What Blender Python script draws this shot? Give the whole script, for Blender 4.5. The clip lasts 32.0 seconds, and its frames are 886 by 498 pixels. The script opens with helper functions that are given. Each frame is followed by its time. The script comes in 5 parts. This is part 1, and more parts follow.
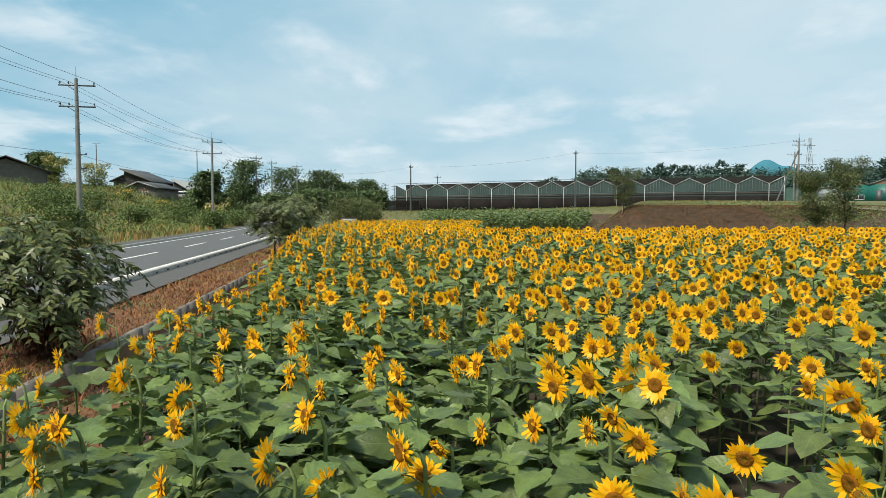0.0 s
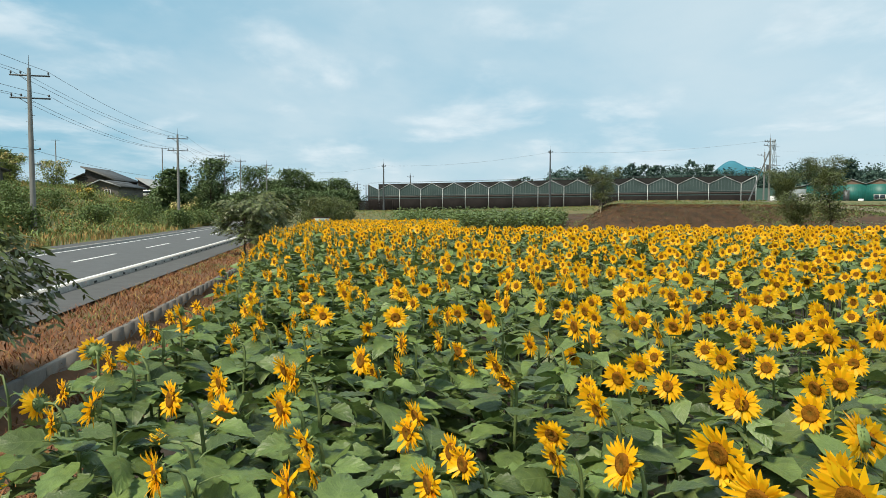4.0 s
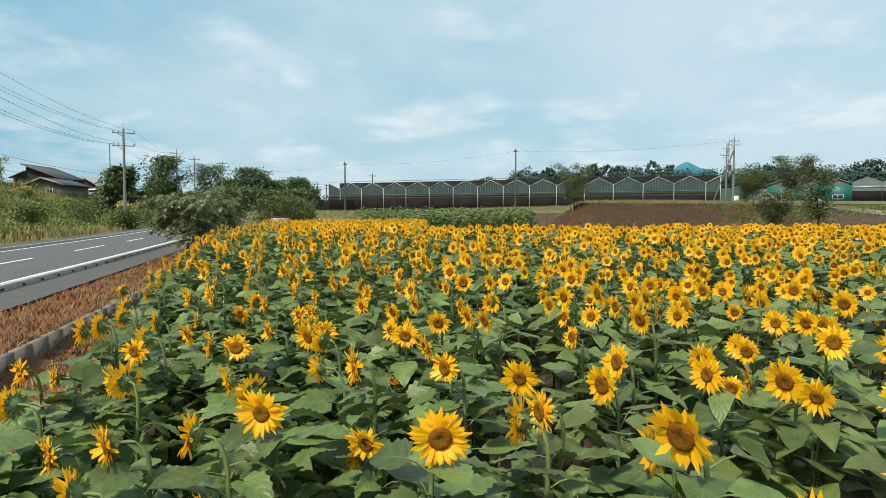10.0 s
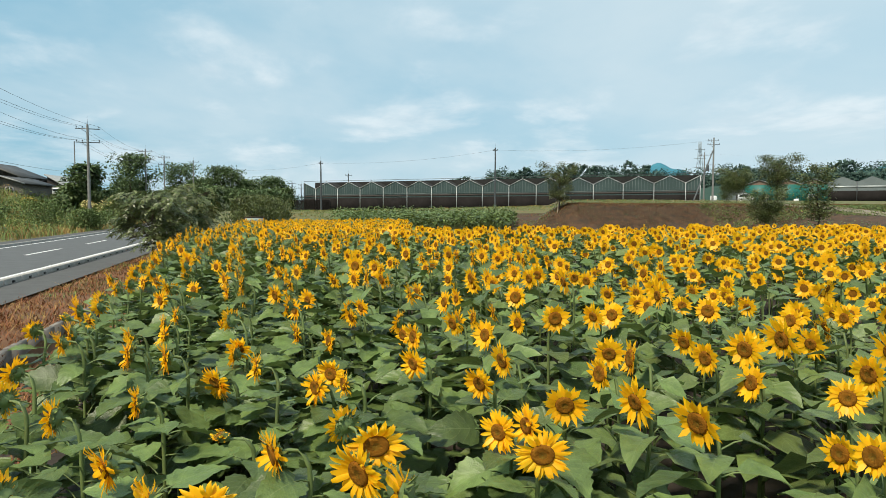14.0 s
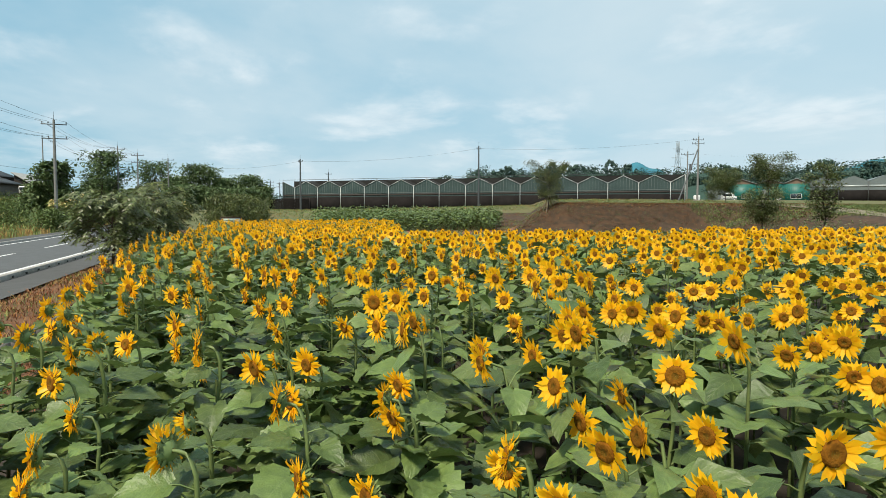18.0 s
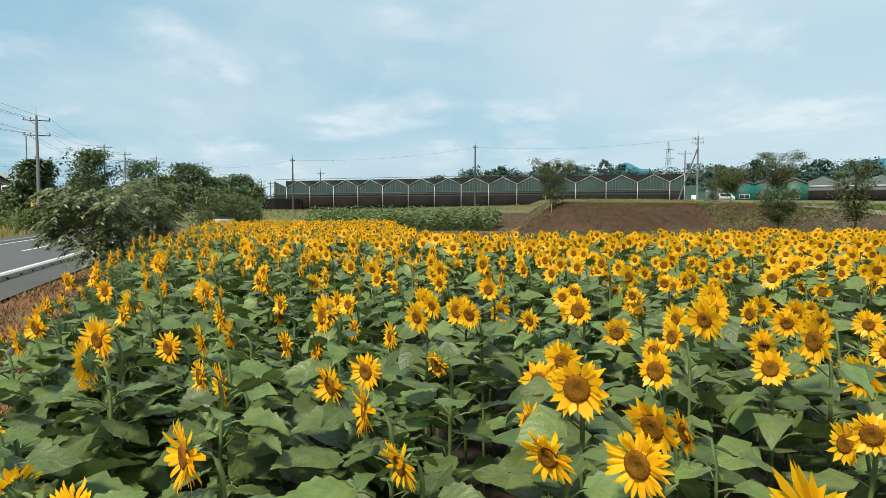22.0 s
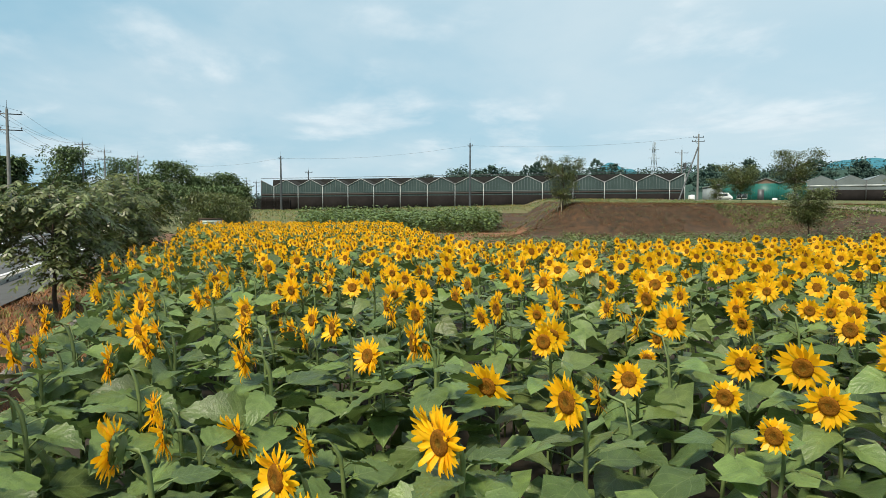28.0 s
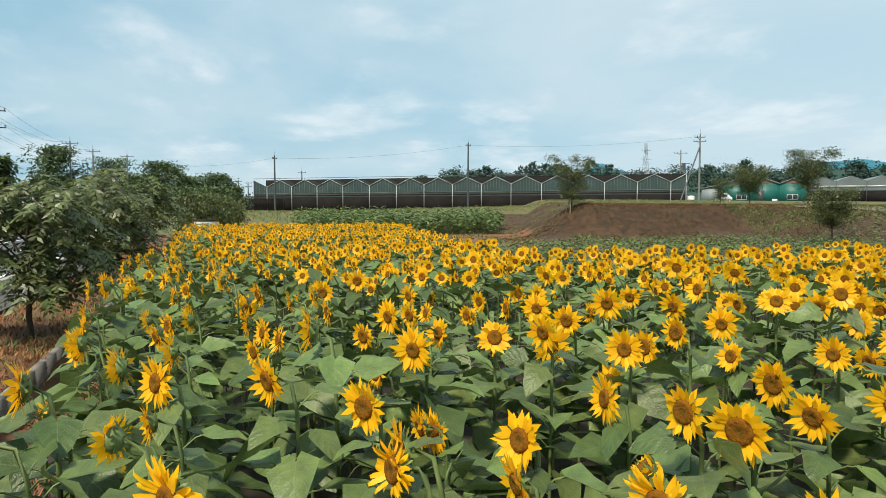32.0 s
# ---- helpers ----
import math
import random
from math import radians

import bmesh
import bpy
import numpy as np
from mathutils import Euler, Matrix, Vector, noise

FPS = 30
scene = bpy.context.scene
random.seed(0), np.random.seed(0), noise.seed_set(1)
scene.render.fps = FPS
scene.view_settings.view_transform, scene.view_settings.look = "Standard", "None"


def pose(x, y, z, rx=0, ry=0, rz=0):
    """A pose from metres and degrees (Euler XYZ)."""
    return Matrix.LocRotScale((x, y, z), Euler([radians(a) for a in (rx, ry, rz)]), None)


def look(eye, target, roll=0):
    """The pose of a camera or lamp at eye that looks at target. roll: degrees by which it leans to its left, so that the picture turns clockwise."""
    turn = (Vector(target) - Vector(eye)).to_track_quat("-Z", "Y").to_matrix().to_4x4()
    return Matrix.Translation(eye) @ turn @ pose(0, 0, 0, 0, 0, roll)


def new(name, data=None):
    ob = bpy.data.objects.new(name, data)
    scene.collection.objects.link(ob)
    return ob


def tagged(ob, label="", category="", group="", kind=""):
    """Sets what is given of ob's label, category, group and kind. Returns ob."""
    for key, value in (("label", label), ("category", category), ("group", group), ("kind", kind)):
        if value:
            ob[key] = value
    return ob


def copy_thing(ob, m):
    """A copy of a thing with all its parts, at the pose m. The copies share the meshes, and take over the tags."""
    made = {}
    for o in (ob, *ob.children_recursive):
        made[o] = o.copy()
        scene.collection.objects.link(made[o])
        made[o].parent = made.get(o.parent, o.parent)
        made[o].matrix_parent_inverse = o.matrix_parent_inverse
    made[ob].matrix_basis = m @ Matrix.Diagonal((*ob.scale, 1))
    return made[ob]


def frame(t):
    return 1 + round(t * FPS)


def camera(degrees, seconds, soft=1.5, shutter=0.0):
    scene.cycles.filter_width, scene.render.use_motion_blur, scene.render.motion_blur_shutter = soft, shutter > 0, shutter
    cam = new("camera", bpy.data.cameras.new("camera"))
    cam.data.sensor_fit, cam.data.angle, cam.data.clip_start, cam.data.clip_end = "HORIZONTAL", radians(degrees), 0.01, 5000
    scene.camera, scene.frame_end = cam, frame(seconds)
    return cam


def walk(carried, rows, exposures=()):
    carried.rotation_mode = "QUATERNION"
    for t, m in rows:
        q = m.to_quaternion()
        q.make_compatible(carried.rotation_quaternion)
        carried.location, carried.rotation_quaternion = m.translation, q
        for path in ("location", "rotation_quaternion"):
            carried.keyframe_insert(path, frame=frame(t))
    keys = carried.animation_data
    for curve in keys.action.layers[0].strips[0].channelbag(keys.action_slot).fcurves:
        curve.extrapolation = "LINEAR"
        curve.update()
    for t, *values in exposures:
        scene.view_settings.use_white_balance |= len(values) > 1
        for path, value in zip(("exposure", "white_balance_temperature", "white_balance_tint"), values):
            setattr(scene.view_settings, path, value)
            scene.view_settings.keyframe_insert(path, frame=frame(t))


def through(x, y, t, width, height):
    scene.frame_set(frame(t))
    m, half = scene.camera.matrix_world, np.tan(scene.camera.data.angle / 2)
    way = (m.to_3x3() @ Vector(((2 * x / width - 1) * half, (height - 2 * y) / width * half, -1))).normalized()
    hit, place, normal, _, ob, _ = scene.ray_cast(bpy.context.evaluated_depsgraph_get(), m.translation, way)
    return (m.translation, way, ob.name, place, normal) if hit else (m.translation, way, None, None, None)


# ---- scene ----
cam = camera(68.39, 32.0, soft=0.75)
# seconds, eye x y z, yaw, pitch, roll
PATH = [
    (0, -0.051, 0.113, 2.472, -0.02, -3.20, 0.13),
    (0.5, -0.113, 0.347, 2.467, -0.25, -3.21, 0.14),
    (1, -0.179, 0.581, 2.462, -0.50, -3.21, 0.14),
    (1.5, -0.253, 0.817, 2.456, -0.77, -3.21, 0.14),
    (2, -0.330, 1.054, 2.447, -1.09, -3.20, 0.14),
    (2.5, -0.414, 1.295, 2.433, -1.43, -3.20, 0.14),
    (3, -0.494, 1.539, 2.416, -1.82, -3.20, 0.14),
    (3.5, -0.566, 1.788, 2.403, -2.21, -3.20, 0.14),
    (5.5, -0.631, 2.923, 2.335, -3.48, -3.17, 0.13),
    (6, -0.661, 3.204, 2.318, -3.78, -3.16, 0.13),
    (6.5, -0.704, 3.491, 2.298, -4.06, -3.16, 0.13),
    (7, -0.765, 3.788, 2.281, -4.33, -3.16, 0.13),
    (7.5, -0.807, 4.085, 2.271, -4.61, -3.15, 0.13),
    (8, -0.830, 4.390, 2.262, -4.89, -3.14, 0.14),
    (8.5, -0.863, 4.698, 2.257, -5.16, -3.13, 0.14),
    (9, -0.894, 5.001, 2.253, -5.43, -3.13, 0.13),
    (9.5, -0.940, 5.311, 2.251, -5.70, -3.14, 0.13),
    (10, -0.996, 5.624, 2.250, -5.98, -3.14, 0.12),
    (10.5, -1.063, 5.936, 2.246, -6.25, -3.14, 0.12),
    (11, -1.136, 6.249, 2.241, -6.53, -3.13, 0.12),
    (11.5, -1.210, 6.562, 2.236, -6.81, -3.13, 0.12),
    (12, -1.282, 6.877, 2.234, -7.09, -3.13, 0.12),
    (12.5, -1.350, 7.194, 2.234, -7.37, -3.14, 0.12),
    (13, -1.410, 7.513, 2.237, -7.64, -3.14, 0.12),
    (13.5, -1.463, 7.835, 2.243, -7.92, -3.14, 0.12),
    (14, -1.510, 8.159, 2.252, -8.20, -3.14, 0.11),
    (14.5, -1.553, 8.485, 2.263, -8.45, -3.16, 0.11),
    (16.5, -1.653, 9.790, 2.344, -9.37, -3.21, 0.11),
    (17, -1.701, 10.093, 2.345, -9.59, -3.22, 0.11),
    (17.5, -1.749, 10.397, 2.344, -9.80, -3.22, 0.11),
    (18, -1.792, 10.706, 2.342, -10.00, -3.22, 0.11),
    (18.5, -1.863, 11.030, 2.340, -10.15, -3.22, 0.11),
    (19, -1.937, 11.361, 2.339, -10.27, -3.22, 0.11),
    (19.5, -2.007, 11.692, 2.335, -10.38, -3.21, 0.11),
    (20, -2.085, 12.022, 2.333, -10.47, -3.20, 0.11),
    (20.5, -2.179, 12.357, 2.333, -10.55, -3.21, 0.11),
    (21, -2.285, 12.701, 2.331, -10.65, -3.21, 0.10),
    (21.5, -2.376, 13.052, 2.330, -10.76, -3.22, 0.11),
    (22, -2.446, 13.408, 2.331, -10.87, -3.20, 0.11),
    (22.5, -2.520, 13.779, 2.330, -10.99, -3.19, 0.11),
    (23, -2.574, 14.145, 2.331, -11.11, -3.19, 0.11),
    (23.5, -2.631, 14.513, 2.335, -11.22, -3.19, 0.11),
    (24, -2.700, 14.881, 2.337, -11.35, -3.19, 0.11),
    (24.5, -2.784, 15.249, 2.338, -11.46, -3.19, 0.10),
    (26.5, -3.153, 16.732, 2.395, -11.91, -3.22, 0.11),
    (27, -3.247, 17.084, 2.407, -12.02, -3.22, 0.11),
    (27.5, -3.341, 17.432, 2.418, -12.12, -3.23, 0.11),
    (28, -3.434, 17.776, 2.428, -12.22, -3.23, 0.11),
    (28.5, -3.525, 18.117, 2.435, -12.31, -3.23, 0.11),
    (29, -3.615, 18.455, 2.440, -12.41, -3.22, 0.11),
    (29.5, -3.702, 18.789, 2.443, -12.53, -3.22, 0.11),
    (30, -3.790, 19.122, 2.444, -12.63, -3.22, 0.12),
    (30.5, -3.878, 19.454, 2.444, -12.73, -3.20, 0.12),
    (31, -3.966, 19.786, 2.442, -12.82, -3.19, 0.12),
    (31.5, -4.053, 20.118, 2.440, -12.92, -3.17, 0.11),
    (32, -4.141, 20.450, 2.438, -13.02, -3.15, 0.11),
]
walk(cam, [(t, pose(x, y, z, 90 + pitch, 0, yaw) @ pose(0, 0, 0, 0, 0, roll)) for t, x, y, z, yaw, pitch, roll in PATH])

# ---- world, sun and sky ----
SUN_AZ, SUN_EL = radians(222), radians(54)
world = bpy.data.worlds.new("sky")
scene.world = world
world.use_nodes = True
wn, wl = world.node_tree.nodes, world.node_tree.links
wn.clear()


def wnode(kind, **values):
    n = wn.new(kind)
    for k, v in values.items():
        n.inputs[k].default_value = v
    return n


sky = wn.new("ShaderNodeTexSky")
sky.sky_type, sky.sun_disc = "NISHITA", False
sky.sun_elevation, sky.sun_rotation = SUN_EL, SUN_AZ
sky.dust_density, sky.air_density, sky.ozone_density = 1.2, 1.0, 1.6
co = wn.new("ShaderNodeTexCoord")
sep = wn.new("ShaderNodeSeparateXYZ")
wl.new(co.outputs["Generated"], sep.inputs[0])
lift = wn.new("ShaderNodeMath")
lift.operation = "MAXIMUM"
lift.inputs[1].default_value = 0.0
wl.new(sep.outputs["Z"], lift.inputs[0])
lift2 = wn.new("ShaderNodeMath")
lift2.inputs[1].default_value = 0.16
wl.new(lift.outputs[0], lift2.inputs[0])
flat = wn.new("ShaderNodeCombineXYZ")
for axis in "XY":
    d = wn.new("ShaderNodeMath")
    d.operation = "DIVIDE"
    wl.new(sep.outputs[axis], d.inputs[0])
    wl.new(lift2.outputs[0], d.inputs[1])
    wl.new(d.outputs[0], flat.inputs[axis])


def cloud_layer(scale, detail, low, high, offset, stretch=(1, 1, 1)):
    mp = wn.new("ShaderNodeMapping")
    mp.inputs["Location"].default_value = offset
    mp.inputs["Scale"].default_value = stretch
    wl.new(flat.outputs[0], mp.inputs[0])
    nz = wnode("ShaderNodeTexNoise", Scale=scale, Detail=detail, Roughness=0.55, Distortion=0.25)
    wl.new(mp.outputs[0], nz.inputs["Vector"])
    ramp = wn.new("ShaderNodeMapRange")
    ramp.interpolation_type = "SMOOTHSTEP"
    ramp.inputs["From Min"].default_value, ramp.inputs["From Max"].default_value = low, high
    wl.new(nz.outputs["Fac"], ramp.inputs["Value"])
    return ramp.outputs[0]


thin = cloud_layer(0.55, 6.0, 0.34, 0.70, (3.1, 1.7, 0), (1, 0.8, 1))
puffs = cloud_layer(1.5, 9.0, 0.47, 0.68, (0.4, 5.2, 0), (1, 0.75, 1))
shade = cloud_layer(4.0, 4.0, 0.35, 0.75, (7.0, 2.0, 0))


def wmix(fac, a, b):
    m = wn.new("ShaderNodeMix")
    m.data_type = "RGBA"
    for socket, value in ((m.inputs[0], fac), (m.inputs[6], a), (m.inputs[7], b)):
        if hasattr(value, "node"):
            wl.new(value, socket)
        else:
            socket.default_value = value
    return m.outputs[2]


def wmul(a, k):
    m = wn.new("ShaderNodeMath")
    m.operation = "MULTIPLY"
    wl.new(a, m.inputs[0])
    m.inputs[1].default_value = k
    return m.outputs[0]


haze = wmix(0.80, sky.outputs[0], (2.2, 5.1, 6.7, 1))
side = wn.new("ShaderNodeMapRange")
side.inputs["From Min"].default_value, side.inputs["From Max"].default_value = -0.55, 0.75
side.inputs["To Max"].default_value = 0.55
wl.new(sep.outputs["X"], side.inputs["Value"])
haze = wmix(side.outputs[0], haze, (6.9, 8.1, 8.6, 1))
veil = wmix(wmul(thin, 0.66), haze, (6.5, 7.6, 8.1, 1))
cloud_col = wmix(shade, (8.2, 8.9, 9.2, 1), (5.9, 7.1, 7.8, 1))
full = wmix(wmul(puffs, 0.66), veil, cloud_col)
bg = wnode("ShaderNodeBackground", Strength=0.096)
wl.new(full, bg.inputs["Color"])
wo = wn.new("ShaderNodeOutputWorld")
wl.new(bg.outputs[0], wo.inputs[0])

sun = new("sun", bpy.data.lights.new("sun", "SUN"))
sun.data.energy, sun.data.angle, sun.data.color = 5.0, radians(8), (1.0, 0.91, 0.75)
sun.matrix_world = look((0, 0, 60), (-math.sin(SUN_AZ) * 40, -math.cos(SUN_AZ) * 40, 60 - 40 * math.tan(SUN_EL)))
scene.view_settings.exposure = 0.16


# ---- materials ----
def material(name, base, other=None, scale=6.0, rough=0.8, metal=0.0, bump=0.0, fine=0.0, island=0.0, spec=0.5,
             through=0.0, glass=0.0, coords="Object", stretch=(1, 1, 1), veins=False):
    """A surface of two colours mixed by noise at two scales, with relief, and a shift of brightness from piece to piece."""
    m = bpy.data.materials.new(name)
    m.use_nodes = True
    nt = m.node_tree
    n, l = nt.nodes, nt.links
    b = n["Principled BSDF"]
    b.inputs["Roughness"].default_value = rough
    b.inputs["Metallic"].default_value = metal
    b.inputs["Specular IOR Level"].default_value = spec
    tc = n.new("ShaderNodeTexCoord")
    mp = n.new("ShaderNodeMapping")
    mp.inputs["Scale"].default_value = stretch
    l.new(tc.outputs[coords], mp.inputs[0])
    nz = n.new("ShaderNodeTexNoise")
    nz.inputs["Scale"].default_value, nz.inputs["Detail"].default_value = scale, 6
    l.new(mp.outputs[0], nz.inputs["Vector"])
    nf = n.new("ShaderNodeTexNoise")
    nf.inputs["Scale"].default_value, nf.inputs["Detail"].default_value = scale * 9, 4
    l.new(mp.outputs[0], nf.inputs["Vector"])
    both = n.new("ShaderNodeMath")
    both.operation = "MULTIPLY_ADD"
    l.new(nf.outputs["Fac"], both.inputs[0])
    both.inputs[1].default_value = 0.45
    l.new(nz.outputs["Fac"], both.inputs[2])
    ramp = n.new("ShaderNodeMapRange")
    ramp.inputs["From Min"].default_value, ramp.inputs["From Max"].default_value = 0.5, 0.95
    l.new(both.outputs[0], ramp.inputs["Value"])
    mix = n.new("ShaderNodeMix")
    mix.data_type = "RGBA"
    l.new(ramp.outputs[0], mix.inputs[0])
    mix.inputs[6].default_value = (*base, 1)
    mix.inputs[7].default_value = (*(other or [c * 0.72 for c in base]), 1)
    col = mix.outputs[2]
    if island:
        geo = n.new("ShaderNodeNewGeometry")
        info = n.new("ShaderNodeObjectInfo")
        add = n.new("ShaderNodeMath")
        l.new(geo.outputs["Random Per Island"], add.inputs[0])
        l.new(info.outputs["Random"], add.inputs[1])
        fr = n.new("ShaderNodeMath")
        fr.operation = "FRACT"
        l.new(add.outputs[0], fr.inputs[0])
        val = n.new("ShaderNodeMapRange")
        val.inputs["To Min"].default_value, val.inputs["To Max"].default_value = 1 - island, 1 + island
        l.new(fr.outputs[0], val.inputs["Value"])
        hue = n.new("ShaderNodeMapRange")
        hue.inputs["To Min"].default_value, hue.inputs["To Max"].default_value = 0.5 - 0.04 * island, 0.5 + 0.04 * island
        l.new(geo.outputs["Random Per Island"], hue.inputs["Value"])
        hsv = n.new("ShaderNodeHueSaturation")
        l.new(val.outputs[0], hsv.inputs["Value"])
        l.new(hue.outputs[0], hsv.inputs["Hue"])
        l.new(col, hsv.inputs["Color"])
        col = hsv.outputs[0]
    height = both.outputs[0]
    if veins:
        at = n.new("ShaderNodeAttribute")
        at.attribute_name = "blade"
        uv = n.new("ShaderNodeSeparateXYZ")
        l.new(at.outputs["Vector"], uv.inputs[0])

        def math_node(op, x, y):
            q = n.new("ShaderNodeMath")
            q.operation = op
            for k, v in enumerate((x, y)):
                if hasattr(v, "node"):
                    l.new(v, q.inputs[k])
                elif v is not None:
                    q.inputs[k].default_value = v
            return q.outputs[0]

        across = math_node("ABSOLUTE", uv.outputs["Y"], None)
        run = math_node("SUBTRACT", math_node("MULTIPLY", uv.outputs["X"], 4.6), math_node("MULTIPLY", across, 1.5))
        near = math_node("ABSOLUTE", math_node("SUBTRACT", math_node("FRACT", run, None), 0.5), None)
        side_vein = math_node("LESS_THAN", near, 0.028)
        mid_vein = math_node("LESS_THAN", across, 0.03)
        vein = math_node("MULTIPLY", math_node("MAXIMUM", side_vein, mid_vein), uv.outputs["Z"])
        vm = n.new("ShaderNodeMix")
        vm.data_type = "RGBA"
        l.new(math_node("MULTIPLY", vein, 0.20), vm.inputs[0])
        l.new(col, vm.inputs[6])
        vm.inputs[7].default_value = (0.27, 0.32, 0.14, 1)
        col = vm.outputs[2]
        height = math_node("SUBTRACT", both.outputs[0], math_node("MULTIPLY", near, -0.5))
    l.new(col, b.inputs["Base Color"])
    if bump:
        bp = n.new("ShaderNodeBump")
        bp.inputs["Strength"].default_value, bp.inputs["Distance"].default_value = bump, 0.02
        l.new(height, bp.inputs["Height"])
        l.new(bp.outputs[0], b.inputs["Normal"])
    out = n["Material Output"]
    if through:
        tr = n.new("ShaderNodeBsdfTranslucent")
        l.new(col, tr.inputs["Color"])
        ms = n.new("ShaderNodeMixShader")
        ms.inputs[0].default_value = through
        l.new(b.outputs[0], ms.inputs[1])
        l.new(tr.outputs[0], ms.inputs[2])
        l.new(ms.outputs[0], out.inputs[0])
    if glass:
        tp = n.new("ShaderNodeBsdfTransparent")
        ms = n.new("ShaderNodeMixShader")
        ms.inputs[0].default_value = glass
        l.new(b.outputs[0], ms.inputs[1])
        l.new(tp.outputs[0], ms.inputs[2])
        l.new(ms.outputs[0], out.inputs[0])
    return m


PETAL = material("petal yellow", (0.99, 0.60, 0.010), (0.98, 0.50, 0.006), 9, 0.5, island=0.10, through=0.40)
DISC = material("seed disc brown", (0.170, 0.066, 0.007), (0.25, 0.105, 0.010), 60, 0.95, bump=0.6, spec=0.1)
DISC_IN = material("seed disc green-brown", (0.150, 0.095, 0.012), (0.16, 0.068, 0.007), 60, 0.95, bump=0.6, spec=0.1)
LEAF = material("sunflower leaf", (0.140, 0.198, 0.054), (0.078, 0.118, 0.034), 14, 0.42, bump=0.35, island=0.42, through=0.24, veins=True)
STEM = material("sunflower stem", (0.135, 0.18, 0.055), (0.095, 0.135, 0.042), 12, 0.6, island=0.15)
CALYX = material("green bracts", (0.15, 0.21, 0.06), (0.10, 0.15, 0.045), 14, 0.6, island=0.2)
SOIL = material("field soil", (0.040, 0.029, 0.019), (0.024, 0.018, 0.012), 1.2, 0.95, bump=0.8)
GRASS = material("meadow ground", (0.085, 0.108, 0.030), (0.125, 0.100, 0.042), 0.25, 0.95, bump=0.8)
BARE = material("bare red-brown earth", (0.082, 0.039, 0.016), (0.022, 0.016, 0.0085), 1.6, 0.95, bump=1.0)
ASPHALT = material("road asphalt", (0.104, 0.108, 0.111), (0.082, 0.085, 0.088), 2.5, 0.9, bump=0.3, spec=0.25)
SHOULDER = material("dark pavement asphalt", (0.098, 0.099, 0.098), (0.078, 0.078, 0.078), 2.5, 0.95, bump=0.4, spec=0.15)
PAINT = material("white road paint", (0.72, 0.72, 0.70), (0.5, 0.5, 0.49), 5, 0.7, bump=0.1)
SHEET = material("grey-white corrugated sheet", (0.21, 0.25, 0.26), (0.16, 0.19, 0.20), 1.2, 0.6)
# steel made paler and bluer to paint in the haze before the tower
PYLON = material("steel lattice paled by painted haze", (0.22, 0.26, 0.28), (0.18, 0.21, 0.23), 0.5, 0.8)
CONCRETE = material("weathered concrete", (0.36, 0.34, 0.31), (0.22, 0.21, 0.19), 3, 0.9, bump=0.4)
POLE_C = material("concrete pole", (0.20, 0.20, 0.19), (0.15, 0.15, 0.145), 2, 0.85, bump=0.2)
STEEL = material("dark galvanised steel", (0.10, 0.11, 0.115), (0.07, 0.075, 0.08), 6, 0.55, metal=0.5)
PORCELAIN = material("insulator porcelain", (0.5, 0.5, 0.48), None, 6, 0.3)
WIRE = material("black cable", (0.025, 0.027, 0.03), None, 6, 0.6)
GH_FRAME = material("pale greenhouse frame", (0.38, 0.41, 0.41), (0.30, 0.32, 0.32), 3, 0.5, metal=0.2)
GH_GLASS = material("milky greenhouse glass", (0.052, 0.080, 0.077), (0.034, 0.054, 0.053), 0.35, 0.4, spec=0.25)
GH_BAR = material("grey glazing bar", (0.095, 0.118, 0.116), (0.07, 0.088, 0.088), 3, 0.6)
GH_NET = material("dark shade net", (0.034, 0.033, 0.031), (0.024, 0.024, 0.023), 0.5, 0.95, spec=0.1)
GH_SKIRT = material("dark brown windbreak net", (0.020, 0.0175, 0.0165), (0.014, 0.0125, 0.012), 1.0, 0.95, spec=0.1)
BARK = material("tree bark", (0.085, 0.06, 0.045), (0.05, 0.036, 0.028), 8, 0.95, bump=0.8)
TREE_LEAF = material("dark tree leaf", (0.135, 0.155, 0.048), (0.072, 0.098, 0.034), 4, 0.42, island=0.5, through=0.3)
FAR_LEAF = material("woodland leaf", (0.115, 0.165, 0.062), (0.078, 0.125, 0.050), 0.25, 0.7, island=0.4, through=0.2)
WEED = material("weed leaf", (0.205, 0.245, 0.060), (0.140, 0.180, 0.044), 2, 0.7, island=0.4, through=0.15)
SCRUB = material("scrub leaf", (0.125, 0.180, 0.052), (0.085, 0.130, 0.038), 2, 0.7, island=0.4, through=0.15)
DRY = material("dry brown grass", (0.255, 0.104, 0.038), (0.160, 0.070, 0.028), 3, 0.9, island=0.4, through=0.1)
STRAW = material("straw yellow grass", (0.33, 0.215, 0.070), (0.23, 0.145, 0.050), 3, 0.9, island=0.4, through=0.1)
BLOSSOM = material("pale yellow blossom", (0.55, 0.47, 0.22), (0.45, 0.36, 0.14), 3, 0.8, island=0.25)
GOLD = material("golden yellow flowers", (0.62, 0.42, 0.06), (0.5, 0.32, 0.04), 3, 0.8, island=0.25)
ROOF = material("dark grey roof tiles", (0.058, 0.060, 0.062), (0.042, 0.044, 0.046), 1.5, 0.7, bump=0.3)
ROOF_PALE = material("grey metal roof", (0.26, 0.27, 0.27), (0.2, 0.21, 0.21), 1.5, 0.5, bump=0.1)
HOUSE_WALL = material("grey-brown house plaster", (0.12, 0.114, 0.10), (0.09, 0.085, 0.075), 1.5, 0.9)
HOUSE_DARK = material("dark brown timber wall", (0.040, 0.033, 0.029), (0.03, 0.025, 0.022), 1.5, 0.9)
